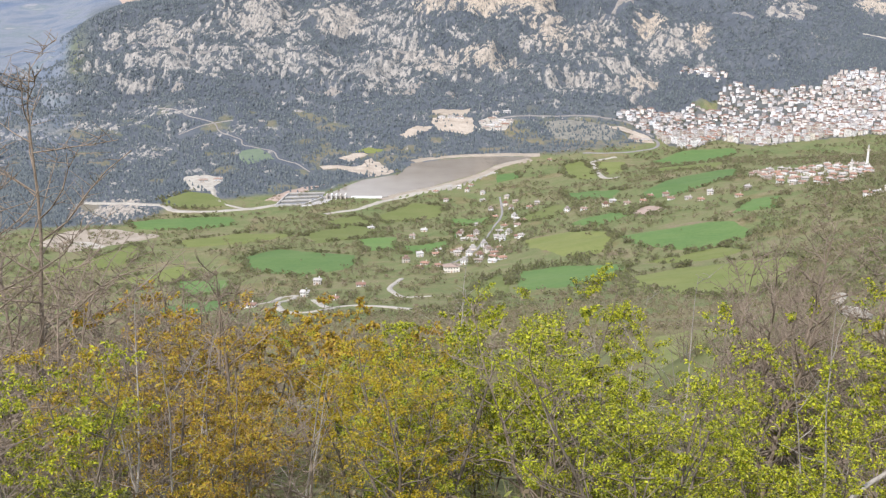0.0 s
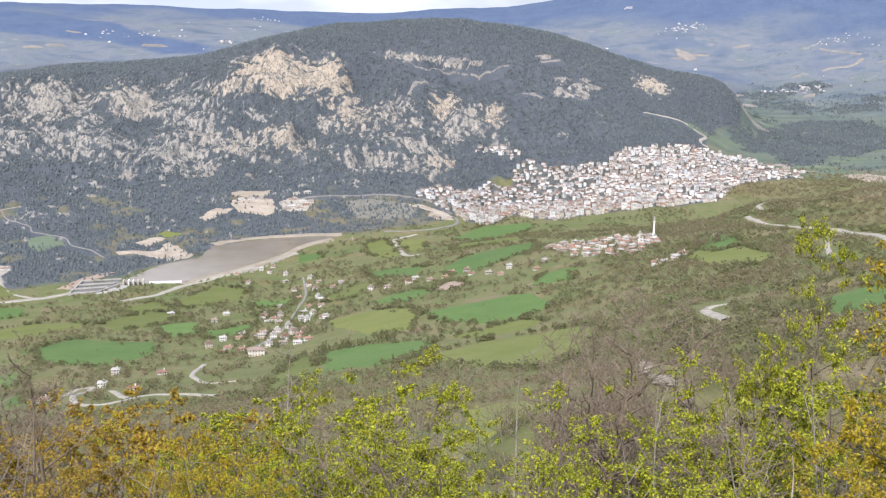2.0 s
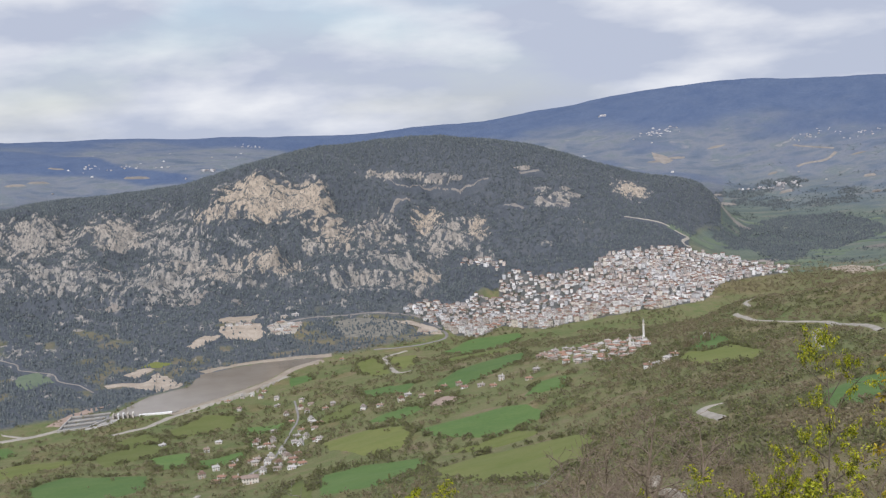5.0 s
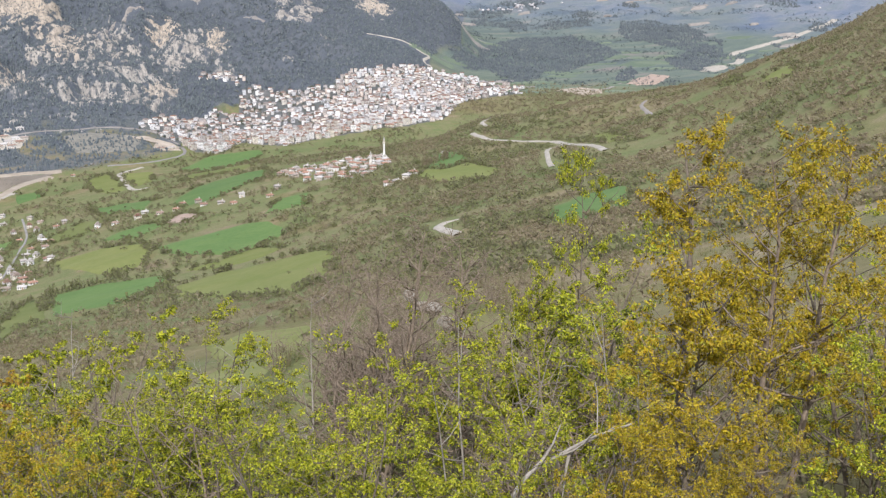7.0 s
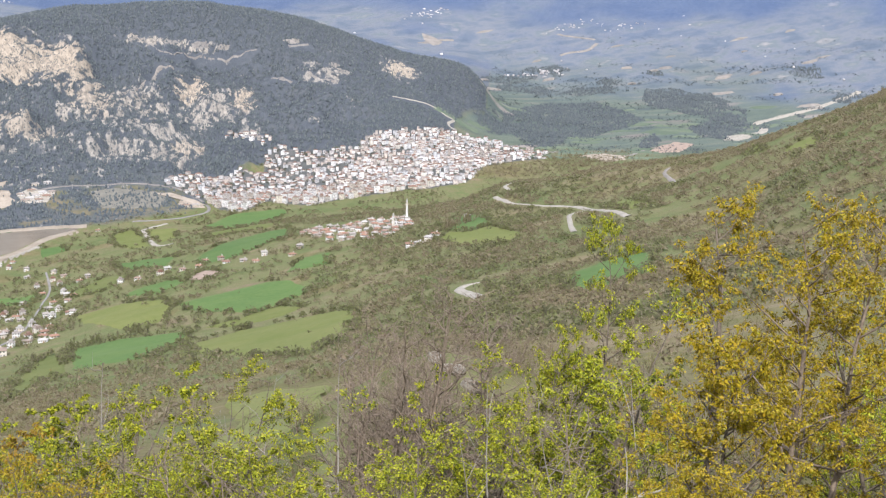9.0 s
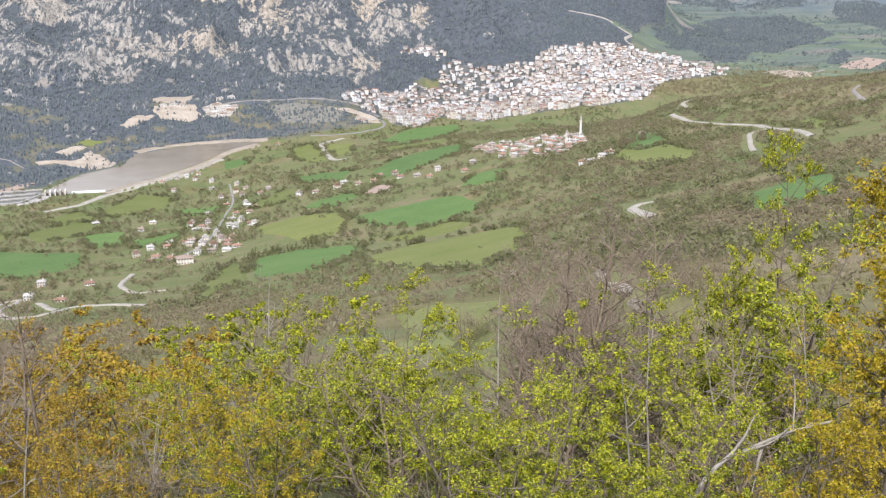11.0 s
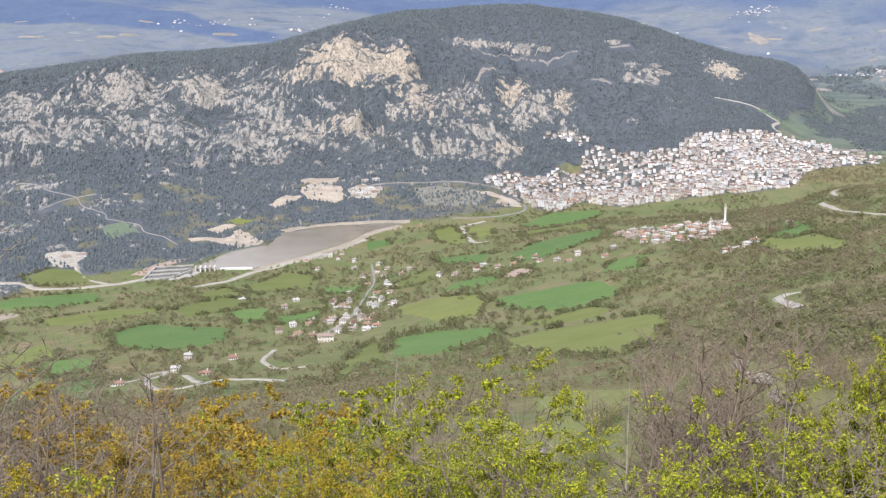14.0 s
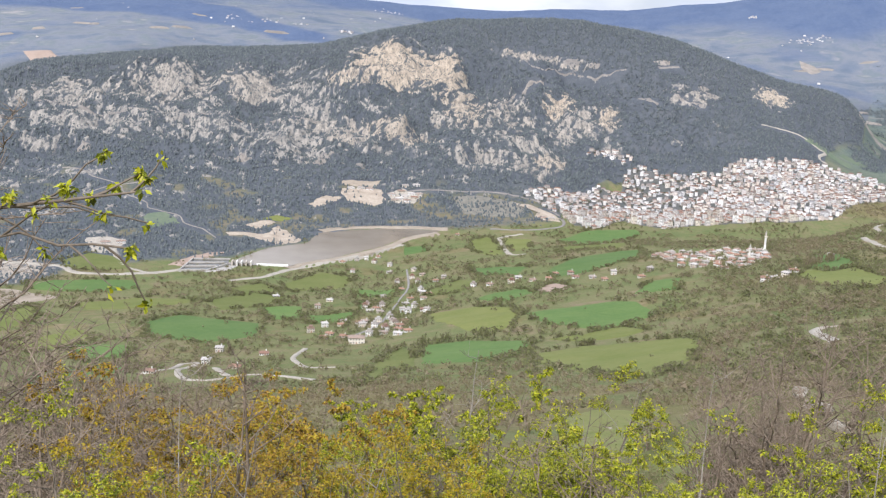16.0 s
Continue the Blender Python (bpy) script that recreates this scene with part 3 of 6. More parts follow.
def bareness(x, y):
    """How far the spurs reach, 0 to 1 and over, and how buff their rock is."""
    b, d = polar(x, y)
    k, buff = np.zeros(np.shape(x)), np.zeros(np.shape(x))
    edge = 0.22 * rough(b * 42, d, 34, 66, 3)
    for sb, sd, sw, sr, w, tint in SPURS:
        q = w * np.exp(-(((b - sb) / (1.25 * sw)) ** 2 + ((d - sd) / (1.25 * sr)) ** 2) ** 1.2)
        buff = np.where(q > k, tint * step(0.15, 0.5, q), buff)
        k = np.maximum(k, q)
    k = np.where(k > 0.05, k + edge, k)
    return np.clip(k, 0, 1.4), buff


def west_end(b, d):
    """The mountain's wood gives out to the west, where farmed slopes open behind it: 1 in the wood, 0 beyond."""
    return 1 - step(2380, 2520, d + 90 * (b + 20)) * (1 - step(-19.5, -17.5, b))


def rockiness(x, y):
    """Bare pale rock between the pines, 0 to 1: ribs stand out, hollows are wooded."""
    k, _ = bareness(x, y)
    b, d = polar(x, y)
    u = b * 42
    k = 0.86 * k + (1.05 * gullies(x, y) - 0.12) * step(0.05, 0.4, k)
    low = step(1500, 1700, d) * (1 - step(2250, 2350, d)) * (1 - step(12, 15, b))
    k = np.maximum(k, low * np.clip(rough(u, d / 1.8, 17, 63, 4) * 1.2 - 0.24, 0, 0.8))
    top = step(2250, 2400, d) * np.clip(rough(u, d / 2.0, 30, 69, 4) * 1.2 - 0.70, 0, 0.7)
    return np.clip(np.maximum(k, top) * (1 - 1.0 * bump(x, y, 402, 2235, 34, 50)), 0, 1)


def clearings(x, y):
    """Glades in the wood at the mountain's foot, 0 to 1."""
    b, d = polar(x, y)
    return np.clip(0.8 * step(0.3, 0.55, rough(x, y, 42, 65, 4)) * (1 - step(2080, 2200, d)) + 1.4 * bump(x, y, 215, 2030, 100, 75) * step(-0.3, 0.1, rough(x, y, 30, 68, 2)), 0, 1)


def clothe(ob, x, y, cover):
    """Gives a sheet of land its cover (wood, scrub, rock, far haze) and its tone (buff cliff, hazed far farmland, hazed
    far wood with a painted cloud shadow).
    """
    b, d = polar(x, y)
    wild = rough(x, y, 320, 77, 5)
    buff = np.clip(bareness(x, y)[1], 0, 1)
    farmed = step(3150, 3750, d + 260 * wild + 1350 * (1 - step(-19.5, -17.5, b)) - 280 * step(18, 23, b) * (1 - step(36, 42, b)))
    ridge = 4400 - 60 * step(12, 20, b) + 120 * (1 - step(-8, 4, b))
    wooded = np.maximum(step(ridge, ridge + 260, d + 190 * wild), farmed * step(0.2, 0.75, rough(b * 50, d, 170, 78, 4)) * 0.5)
    # a cloud's long shadow, painted in the far-wood colour, that runs down to the west
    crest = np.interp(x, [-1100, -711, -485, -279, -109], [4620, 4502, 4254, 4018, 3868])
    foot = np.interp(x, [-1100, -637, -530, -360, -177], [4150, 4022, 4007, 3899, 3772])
    cloud_shade = step(-25, 25, crest - y + 40 * wild) * step(-25, 25, y - foot + 40 * wild) * (1 - step(-200, -120, x))
    wooded = np.maximum(wooded, cloud_shade)
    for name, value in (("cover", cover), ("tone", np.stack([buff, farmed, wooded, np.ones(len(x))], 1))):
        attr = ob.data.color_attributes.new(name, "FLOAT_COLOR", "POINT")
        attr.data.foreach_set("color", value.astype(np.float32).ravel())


def ground_sheet():
    bs = np.concatenate([np.arange(-180, -34, 4.0), np.arange(-34, -21, 0.2), np.arange(-21, 13, 0.09), np.arange(13, 24, 0.14), np.arange(24, 54, 0.25), np.arange(54, 180, 4.0)])
    ds = np.concatenate([[0.01], np.geomspace(1.0, 600, 150), np.arange(609, 2090, 9.0), np.arange(2090, 2780, 4.0), np.arange(2780, 3200, 9.0), np.arange(3200, 4301, 22.0)])
    B, D = np.meshgrid(np.radians(bs), ds)
    x, y = (np.sin(B) * D).ravel(), (np.cos(B) * D).ravel()
    co = np.column_stack([x, y, ground_z(x, y)])
    i = np.arange(B.size).reshape(B.shape)
    j = np.roll(i, -1, 1)
    q = np.stack([i[:-1], i[1:], j[1:], j[:-1]], -1).reshape(-1, 4)
    ob = solid("ground", co, q, LAND, smooth=True)
    b, d = polar(x, y)
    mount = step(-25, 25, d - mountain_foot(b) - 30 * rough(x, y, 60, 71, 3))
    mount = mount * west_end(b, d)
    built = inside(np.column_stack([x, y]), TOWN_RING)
    # Town ground takes the dark wood-floor colour, painting shade between houses, asphalt and gardens.
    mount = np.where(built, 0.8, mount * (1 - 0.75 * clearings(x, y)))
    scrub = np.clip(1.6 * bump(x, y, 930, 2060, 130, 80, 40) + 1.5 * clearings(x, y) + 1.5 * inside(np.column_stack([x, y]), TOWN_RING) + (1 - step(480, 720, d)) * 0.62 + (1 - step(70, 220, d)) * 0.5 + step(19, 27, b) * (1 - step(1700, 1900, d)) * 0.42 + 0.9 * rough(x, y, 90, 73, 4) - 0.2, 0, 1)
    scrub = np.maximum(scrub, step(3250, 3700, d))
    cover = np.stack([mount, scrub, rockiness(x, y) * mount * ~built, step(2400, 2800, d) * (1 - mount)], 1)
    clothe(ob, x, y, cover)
    tagged(ob, "steep scrub slope falling to a green farmed valley", "ground", kind="structure")
    # the far uplands, behind all else
    ds = np.arange(3900, 4901, 20.0)
    bs = np.arange(-60, 70, 0.25)
    B, D = np.meshgrid(np.radians(bs), ds)
    x, y = (np.sin(B) * D).ravel(), (np.cos(B) * D).ravel()
    b, d = polar(x, y)
    z = ground_z(x, y) - 4 + 8 * step(3900, 4050, d)
    i = np.arange(B.size).reshape(B.shape)
    q = np.stack([i[:-1, :-1], i[1:, :-1], i[1:, 1:], i[:-1, 1:]], -1).reshape(-1, 4)
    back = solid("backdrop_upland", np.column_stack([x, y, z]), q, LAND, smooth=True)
    # Haze weight is full here: the distance blue is painted colour.
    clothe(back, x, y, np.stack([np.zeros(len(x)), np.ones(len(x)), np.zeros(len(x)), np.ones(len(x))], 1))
    tagged(back, "hazy farmed upland under a blue wooded ridge", "backdrop", kind="structure")


ground_sheet()

# ---- the valley: water, roads, fields ----
def lake():
    o = np.array(SHORE, float)
    mid = o.mean(0)
    o = mid + (o - mid) * 1.08
    n = len(o)
    v = np.column_stack([o, np.full(n, LAKE_Z)])
    ob = solid("water", v, np.arange(n)[None], WATER)
    return tagged(ob, "silty brown reservoir with calm water", "water", kind="structure")


lake()
road("silt_bank", "bare silt shore along the reservoir", 17, SILT, (-84, 1846), (-50, 1872), (10, 1896), (70, 1902), (128, 1898), lift=0.7, category="bank")
road("silt_bank", "bare silt shore below the village", 13, SILT, (-118, 1588), (-82, 1626), (-44, 1656), (24, 1742), (62, 1816), (110, 1866), lift=0.7, category="bank")
patch("earth_bank", "tan dug earth bank by the reservoir", "bank", EARTH, (-200, 1806), (-168, 1830), (-154, 1880), (-138, 1850), (-104, 1768), (-134, 1728), (-160, 1780), lift=1.0, ragged=6.0)
road("earth_bank", "tan earth berm along the wood", 15, EARTH, (-228, 1806), (-205, 1816), (-178, 1812), (-152, 1812), lift=1.0, category="bank")
patch("earth_bank", "tan earth slope above the reservoir", "bank", EARTH, (-206, 1869), (-171, 1904), (-158, 1894), (-185, 1845), lift=1.0, ragged=5.0)
patch("glade", "dull grassy clearing in the pine wood", "meadow", HAZEGREEN, (-372, 1861), (-340, 1890), (-308, 1849), (-341, 1795), (-362, 1820), lift=1.0, ragged=8.0)
patch("meadow", "small dull meadow above the reservoir", "field", PASTURE, (-190, 1905), (-160, 1930), (-130, 1918), (-150, 1900), lift=0.9)
patch("cleared_ground", "pale levelled building ground", "clearing", EARTH, (-60, 2078), (-20, 2086), (14, 2084), (24, 2032), (-2, 2006), (-50, 2026), lift=1.2, ragged=6.0)
patch("cleared_ground", "pale dug slope below the works", "clearing", EARTH, (-112, 1992), (-84, 2046), (-54, 2040), (-70, 2012), (-96, 1985), lift=1.2, ragged=6.0)
patch("cleared_ground", "grey gravel terrace above the works", "clearing", SILT, (-64, 2118), (14, 2126), (4, 2096), (-55, 2096), lift=1.2, ragged=6.0)
patch("works_yard", "pale works yard crowded with sheds", "yard", TRACK, (28, 2068), (54, 2097), (90, 2068), (74, 2027), (30, 2026), lift=1.2, ragged=6.0)
patch("scrubland", "grey bare scrubland on the knoll by the town", "scrub", KNOLL, (145, 2087), (207, 2096), (262, 2082), (280, 2040), (256, 1983), (197, 1985), (158, 1990), lift=1.0, ragged=6.0)
patch("cleared_ground", "pale cut slope at the town's edge", "clearing", EARTH, (250, 2072), (288, 2074), (332, 2022), (334, 1976), (285, 1984), (300, 2030), lift=1.2, ragged=6.0)
patch("cleared_ground", "sandy quarry floor beyond the hill", "clearing", EARTH, (1195, 2240), (1264, 2262), (1300, 2215), (1275, 2170), (1215, 2150), lift=2.0, ragged=6.0)
patch("cleared_ground", "pinkish bare fields beside the valley road", "clearing", PINK, (1380, 2250), (1450, 2330), (1520, 2360), (1540, 2310), (1440, 2220), lift=2.0, ragged=6.0)
patch("cleared_ground", "pale gravel yard by the river", "clearing", TRACK, (1640, 2340), (1690, 2400), (1760, 2430), (1770, 2400), (1690, 2340), lift=2.0, ragged=6.0)

patch("works_yard", "pale gravel yard of a works", "yard", TRACK, (-427, 1716), (-392, 1734), (-368, 1722), (-368, 1640), (-398, 1624), lift=0.8, ragged=6.0)
patch("gravel_bar", "grey gravel flat of the river bed", "gravel", SILT, (-500, 1280), (-488, 1366), (-439, 1386), (-364, 1346), (-376, 1300), (-425, 1262), (-445, 1232), lift=0.6, ragged=6.0)
patch("gravel_bar", "pale gravel bar on the valley floor", "gravel", TRACK, (-466, 1292), (-440, 1300), (-412, 1268), (-420, 1256), lift=1.1, ragged=6.0)
patch("spillway_apron", "pale concrete apron beside the weir", "apron", CONCRETE, (-236, 1556), (-206, 1580), (-196, 1604), (-186, 1596), (-196, 1556), (-222, 1540), lift=0.7)
patch("cut_slope", "pinkish cut slope above the stilling basin", "bank", PINK, (-286, 1590), (-262, 1640), (-240, 1682), (-208, 1700), (-214, 1660), (-250, 1618), (-264, 1582), lift=0.9, ragged=6.0)

PADS = len(OUTLINES)
WHEAT, GRASS = "young green wheat field with soft edges", "olive green pasture on a gentle slope"
patch("field", GRASS, "field", PASTURE, (112, 770), (160, 796), (214, 738), (210, 682), (164, 552), (124, 486), (112, 565), (106, 680))
patch("field", WHEAT, "field", CROP, (138, 1004), (181, 1006), (218, 1012), (240, 979), (241, 912), (216, 898), (183, 872), (148, 925))
patch("field", GRASS, "field", PASTURE, (62, 1150), (105, 1135), (139, 1053), (135, 984), (115, 930), (90, 934), (62, 1056))
patch("field", WHEAT, "field", CROP, (42, 918), (84, 890), (128, 856), (119, 799), (82, 732), (37, 765))
patch("field", GRASS, "field", PASTURE, (138, 858), (165, 862), (205, 880), (212, 833), (193, 815), (162, 825))
patch("field", GRASS, "field", PASTURE, (-185, 1299), (-138, 1363), (-97, 1345), (-108, 1262), (-160, 1212))
patch("field", WHEAT, "field", CROP, (-14, 1340), (4, 1306), (-6, 1260), (-12, 1250))
patch("field", GRASS, "field", PASTURE, (0, 742), (22, 915), (39, 899), (33, 764), (5, 652), (-6, 560))
patch("field", WHEAT, "field", CROP, (-222, 1108), (-199, 1180), (-105, 1112), (-101, 1012), (-142, 982), (-206, 1035))
patch("field", WHEAT, "field", CROP, (-262, 990), (-205, 965), (-190, 897), (-225, 878))
patch("field", WHEAT, "field", CROP, (-118, 1240), (-74, 1252), (-68, 1140), (-101, 1134))
patch("field", WHEAT, "field", CROP, (-68, 1178), (-11, 1232), (-17, 1175), (-58, 1113))
patch("field", WHEAT, "field", CROP, (-14, 1435), (38, 1408), (28, 1338), (-19, 1388))
patch("field", WHEAT, "field", CROP, (201, 1298), (278, 1455), (360, 1484), (327, 1340), (252, 1255), (211, 1244))
patch("field", WHEAT, "field", CROP, (284, 1112), (308, 1096), (282, 1014), (246, 1036))
patch("field", WHEAT, "field", CROP, (407, 1030), (461, 1151), (476, 1105), (448, 1010), (418, 992))
patch("field", GRASS, "field", PASTURE, (378, 985), (400, 1012), (414, 984), (438, 990), (430, 960), (416, 876), (382, 824), (365, 886))
patch("field", WHEAT, "field", CROP, (50, 1766), (86, 1777), (87, 1716), (51, 1690))
patch("field", GRASS, "field", PASTURE, (-114, 1465), (-67, 1565), (-20, 1528), (-33, 1441), (-102, 1390))
patch("field", WHEAT, "field", CROP, (365, 1910), (457, 1922), (453, 1869), (339, 1688), (292, 1800))
patch("field", WHEAT, "field", CROP, (131, 1498), (171, 1468), (195, 1382), (175, 1314), (135, 1397))
patch("field", GRASS, "field", PASTURE, (160, 1815), (192, 1850), (200, 1790), (190, 1600), (165, 1600), (152, 1690))
patch("field", GRASS, "field", PASTURE, (215, 1840), (262, 1825), (232, 1640), (208, 1610))
patch("field", GRASS, "field", PASTURE, (-429, 1576), (-401, 1629), (-361, 1622), (-322, 1556), (-360, 1520), (-404, 1522))
patch("field", WHEAT, "field", CROP, (291, 552), (326, 578), (350, 572), (343, 547), (303, 483), (259, 466), (254, 482))
patch("field", WHEAT, "field", CROP, (-435, 1423), (-393, 1452), (-305, 1474), (-284, 1409), (-341, 1372), (-410, 1382))
patch("glade", "small grassy glade on the scrub slope", "meadow", GLADE, (38, 215), (58, 262), (72, 258), (52, 190), (36, 120), (20, 72), (9, 56), (12, 80), (22, 120))
patch("field", GRASS, "field", PASTURE, (-434, 1105), (-392, 1175), (-380, 1280), (-342, 1183), (-346, 1085), (-412, 1061))
patch("field", GRASS, "field", PASTURE, (-330, 1016), (-275, 1085), (-246, 1012), (-282, 945))
patch("field", GRASS, "field", PASTURE, (615, 790), (640, 812), (660, 806), (604, 738))
patch("field", GRASS, "field", PASTURE, (680, 925), (727, 1000), (738, 990), (680, 905))
patch("field", GRASS, "field", PASTURE, (505, 850), (560, 985), (590, 1000), (520, 840))
patch("field", "small fallow pinkish field", "field", PINK, (172, 1150), (190, 1190), (205, 1180), (208, 1140), (187, 1108))
patch("field", GRASS, "field", PASTURE, (-330, 1280), (-262, 1330), (-190, 1290), (-240, 1225), (-310, 1230))
patch("field", GRASS, "field", PASTURE, (250, 1560), (315, 1660), (390, 1640), (340, 1530))
patch("field", GRASS, "field", PASTURE, (-180, 1400), (-140, 1470), (-110, 1380), (-150, 1330))
patch("field", WHEAT, "field", CROP, (110, 1180), (160, 1200), (172, 1140), (140, 1110))
patch("field", WHEAT, "field", CROP, (-255, 835), (-180, 850), (-165, 770), (-230, 745))
patch("field", GRASS, "field", PASTURE, (55, 1320), (110, 1390), (140, 1330), (95, 1260))

FIELDS_END = len(OUTLINES)
DIRT = "pale dirt road winding over the slope"
road("road", "light asphalt valley road beside the works", 11, TRACK, (-520, 1530), (-423, 1537), (-385, 1500), (-322, 1510), (-265, 1556), (-222, 1580))
road("road", "pale lane curving from the works yard", 6, TRACK, (-380, 1712), (-372, 1660), (-356, 1604), (-334, 1560), (-303, 1529))
road("road", "light gravel road along the river bank", 9, TRACK, (-184, 1479), (-140, 1518), (-114, 1572), (-69, 1624), (-20, 1676), (50, 1768))
road("road", DIRT, 4.4, TRACK, (-158, 768), (-142, 790), (-140, 840), (-128, 838), (-132, 775), (-112, 700), (-93, 682), (-80, 722), (-58, 704), (-31, 668))
road("road", DIRT, 4.2, TRACK, (-52, 930), (-58, 870), (-52, 825), (-40, 793), (-22, 786))
road("road", DIRT, 4, TRACK, (-108, 789), (-96, 740), (-88, 718))
road("road", "village street between low houses", 2.6, ASPHALT, (51, 1562), (49, 1411), (33, 1286), (19, 1177), (6, 1093), (-15, 988))
road("road", DIRT, 5.2, TRACK, (556, 1250), (536, 1153), (548, 1103), (556, 1042), (534, 959), (483, 815))
road("road", DIRT, 4.5, TRACK, (590, 1280), (612, 1345), (660, 1420), (700, 1440))
road("road", DIRT, 4, TRACK, (546, 1000), (513, 973), (458, 869), (431, 810))
road("road", "pale hairpin of a dirt road", 5.5, TRACK, (266, 622), (258, 617), (248, 606), (243, 590), (240, 571), (235, 545))
road("road", "light lane between meadows", 6, TRACK, (251, 1870), (212, 1840), (207, 1784), (197, 1600), (215, 1560))
road("road", "pale road leaving the town up the side valley", 6, TRACK, (865, 2545), (900, 2535), (949, 2510), (975, 2484), (993, 2480), (965, 2440), (960, 2415), (977, 2422))
road("road", "light valley road leaving the town", 7, FARTAN, (1100, 2320), (1150, 2290), (1202, 2300), (1240, 2270), (1304, 2222), (1414, 2305), (1524, 2350))
road("road", "asphalt road along the mountain foot", 5, FARTAN, (40, 2070), (147, 2108), (284, 2108), (332, 2031), (331, 1947), (276, 1910), (200, 1905))
road("road", "road cut along the rocky mountain flank", 6, FARTAN, (-737, 2390), (-622, 2415), (-466, 2388), (-308, 2400), (-122, 2395))
road("road", "forest road on the mountain", 6, FARTAN, (256, 2567), (314, 2627), (356, 2697), (390, 2704))
road("road", "short pale road cut in the pine wood", 6, FARTAN, (608, 2663), (630, 2642), (647, 2625))
road("road", "pale road cut across the wooded flank", 6, FARTAN, (698, 2664), (730, 2638), (755, 2617))
road("road", "pale road over the wooded shoulder", 7, FARTAN, (676, 2775), (700, 2780), (728, 2782))
road("road", "pale track curving up the hillside", 4, FARTAN, (708, 1111), (685, 1083), (661, 1035), (640, 995), (624, 968))
road("road", "pale forest track at the mountain foot", 2.4, FARTAN, (-554, 2067), (-516, 2062), (-490, 2032), (-440, 2000), (-420, 1962), (-380, 1930), (-367, 1900), (-318, 1880), (-301, 1845), (-268, 1822), (-242, 1779))
road("road", "short pale track in the wood", 2.2, FARTAN, (-488, 1941), (-451, 1989), (-408, 2012))
road("road", "pale farm track over the wooded summit", 4, FARTAN, (348, 2790), (384, 2756), (470, 2772), (549, 2750), (595, 2763))
for k, (cx, cy, r) in enumerate(((330, 2815, 9), (400, 2800, 11), (470, 2796, 12), (520, 2788, 9), (690, 2798, 13), (765, 2688, 9), (785, 2660, 11), (-340, 2118, 5), (-292, 2180, 6), (-250, 2190, 9), (-300, 2074, 5), (-360, 2020, 5),
                               (-178, 2144, 6), (-548, 2206, 8), (-95, 2217, 13), (-22, 2208, 10), (-430, 1900, 7), (-500, 1830, 8))):
    patch("clearing", "small pale clearing in the pine wood", "clearing", FARTAN, *[(cx + 2.1 * r * math.cos(a + k), cy + r * math.sin(a + k)) for a in (0.3, 1.4, 2.6, 3.7, 5.2)], lift=1.2, rings=3)
road("road", "pale bare footpath down the slope", 1.2, FARTAN, (7, 44), (9, 54), (13, 72), (20, 100), (27, 130), lift=0.25)
road("river", "pale gravel bed of a winding river", 20, TRACK, (1764, 2425), (1849, 2475), (1890, 2520), (1909, 2575), (2006, 2610), (2151, 2660), (2420, 2780))

# ---- buildings ----
def box(bm, x0, x1, y0, y1, z0, z1):
    v = [bm.verts.new(p) for p in ((x0, y0, z0), (x1, y0, z0), (x1, y1, z0), (x0, y1, z0), (x0, y0, z1), (x1, y0, z1), (x1, y1, z1), (x0, y1, z1))]
    for f in ((3, 2, 1, 0), (4, 5, 6, 7), (0, 1, 5, 4), (1, 2, 6, 5), (2, 3, 7, 6), (3, 0, 4, 7)):
        bm.faces.new([v[i] for i in f])
    return bm


def hip(bm, w, d, z, rise, eave=0.6, ridge=0.45, thick=0.25):
    """A hipped roof with eaves of some thickness."""
    a, b = w / 2 + eave, d / 2 + eave
    low = [bm.verts.new(p) for p in ((-a, -b, z - thick), (a, -b, z - thick), (a, b, z - thick), (-a, b, z - thick))]
    rim = [bm.verts.new(p) for p in ((-a, -b, z), (a, -b, z), (a, b, z), (-a, b, z))]
    r0, r1 = bm.verts.new((-w / 2 * ridge, 0, z + rise)), bm.verts.new((w / 2 * ridge, 0, z + rise))
    bm.faces.new(low[::-1])
    for i in range(4):
        bm.faces.new((low[i], low[(i + 1) % 4], rim[(i + 1) % 4], rim[i]))
    bm.faces.new((rim[0], rim[1], r1, r0))
    bm.faces.new((rim[2], rim[3], r0, r1))
    bm.faces.new((rim[1], rim[2], r1))
    bm.faces.new((rim[3], rim[0], r0))
    return bm


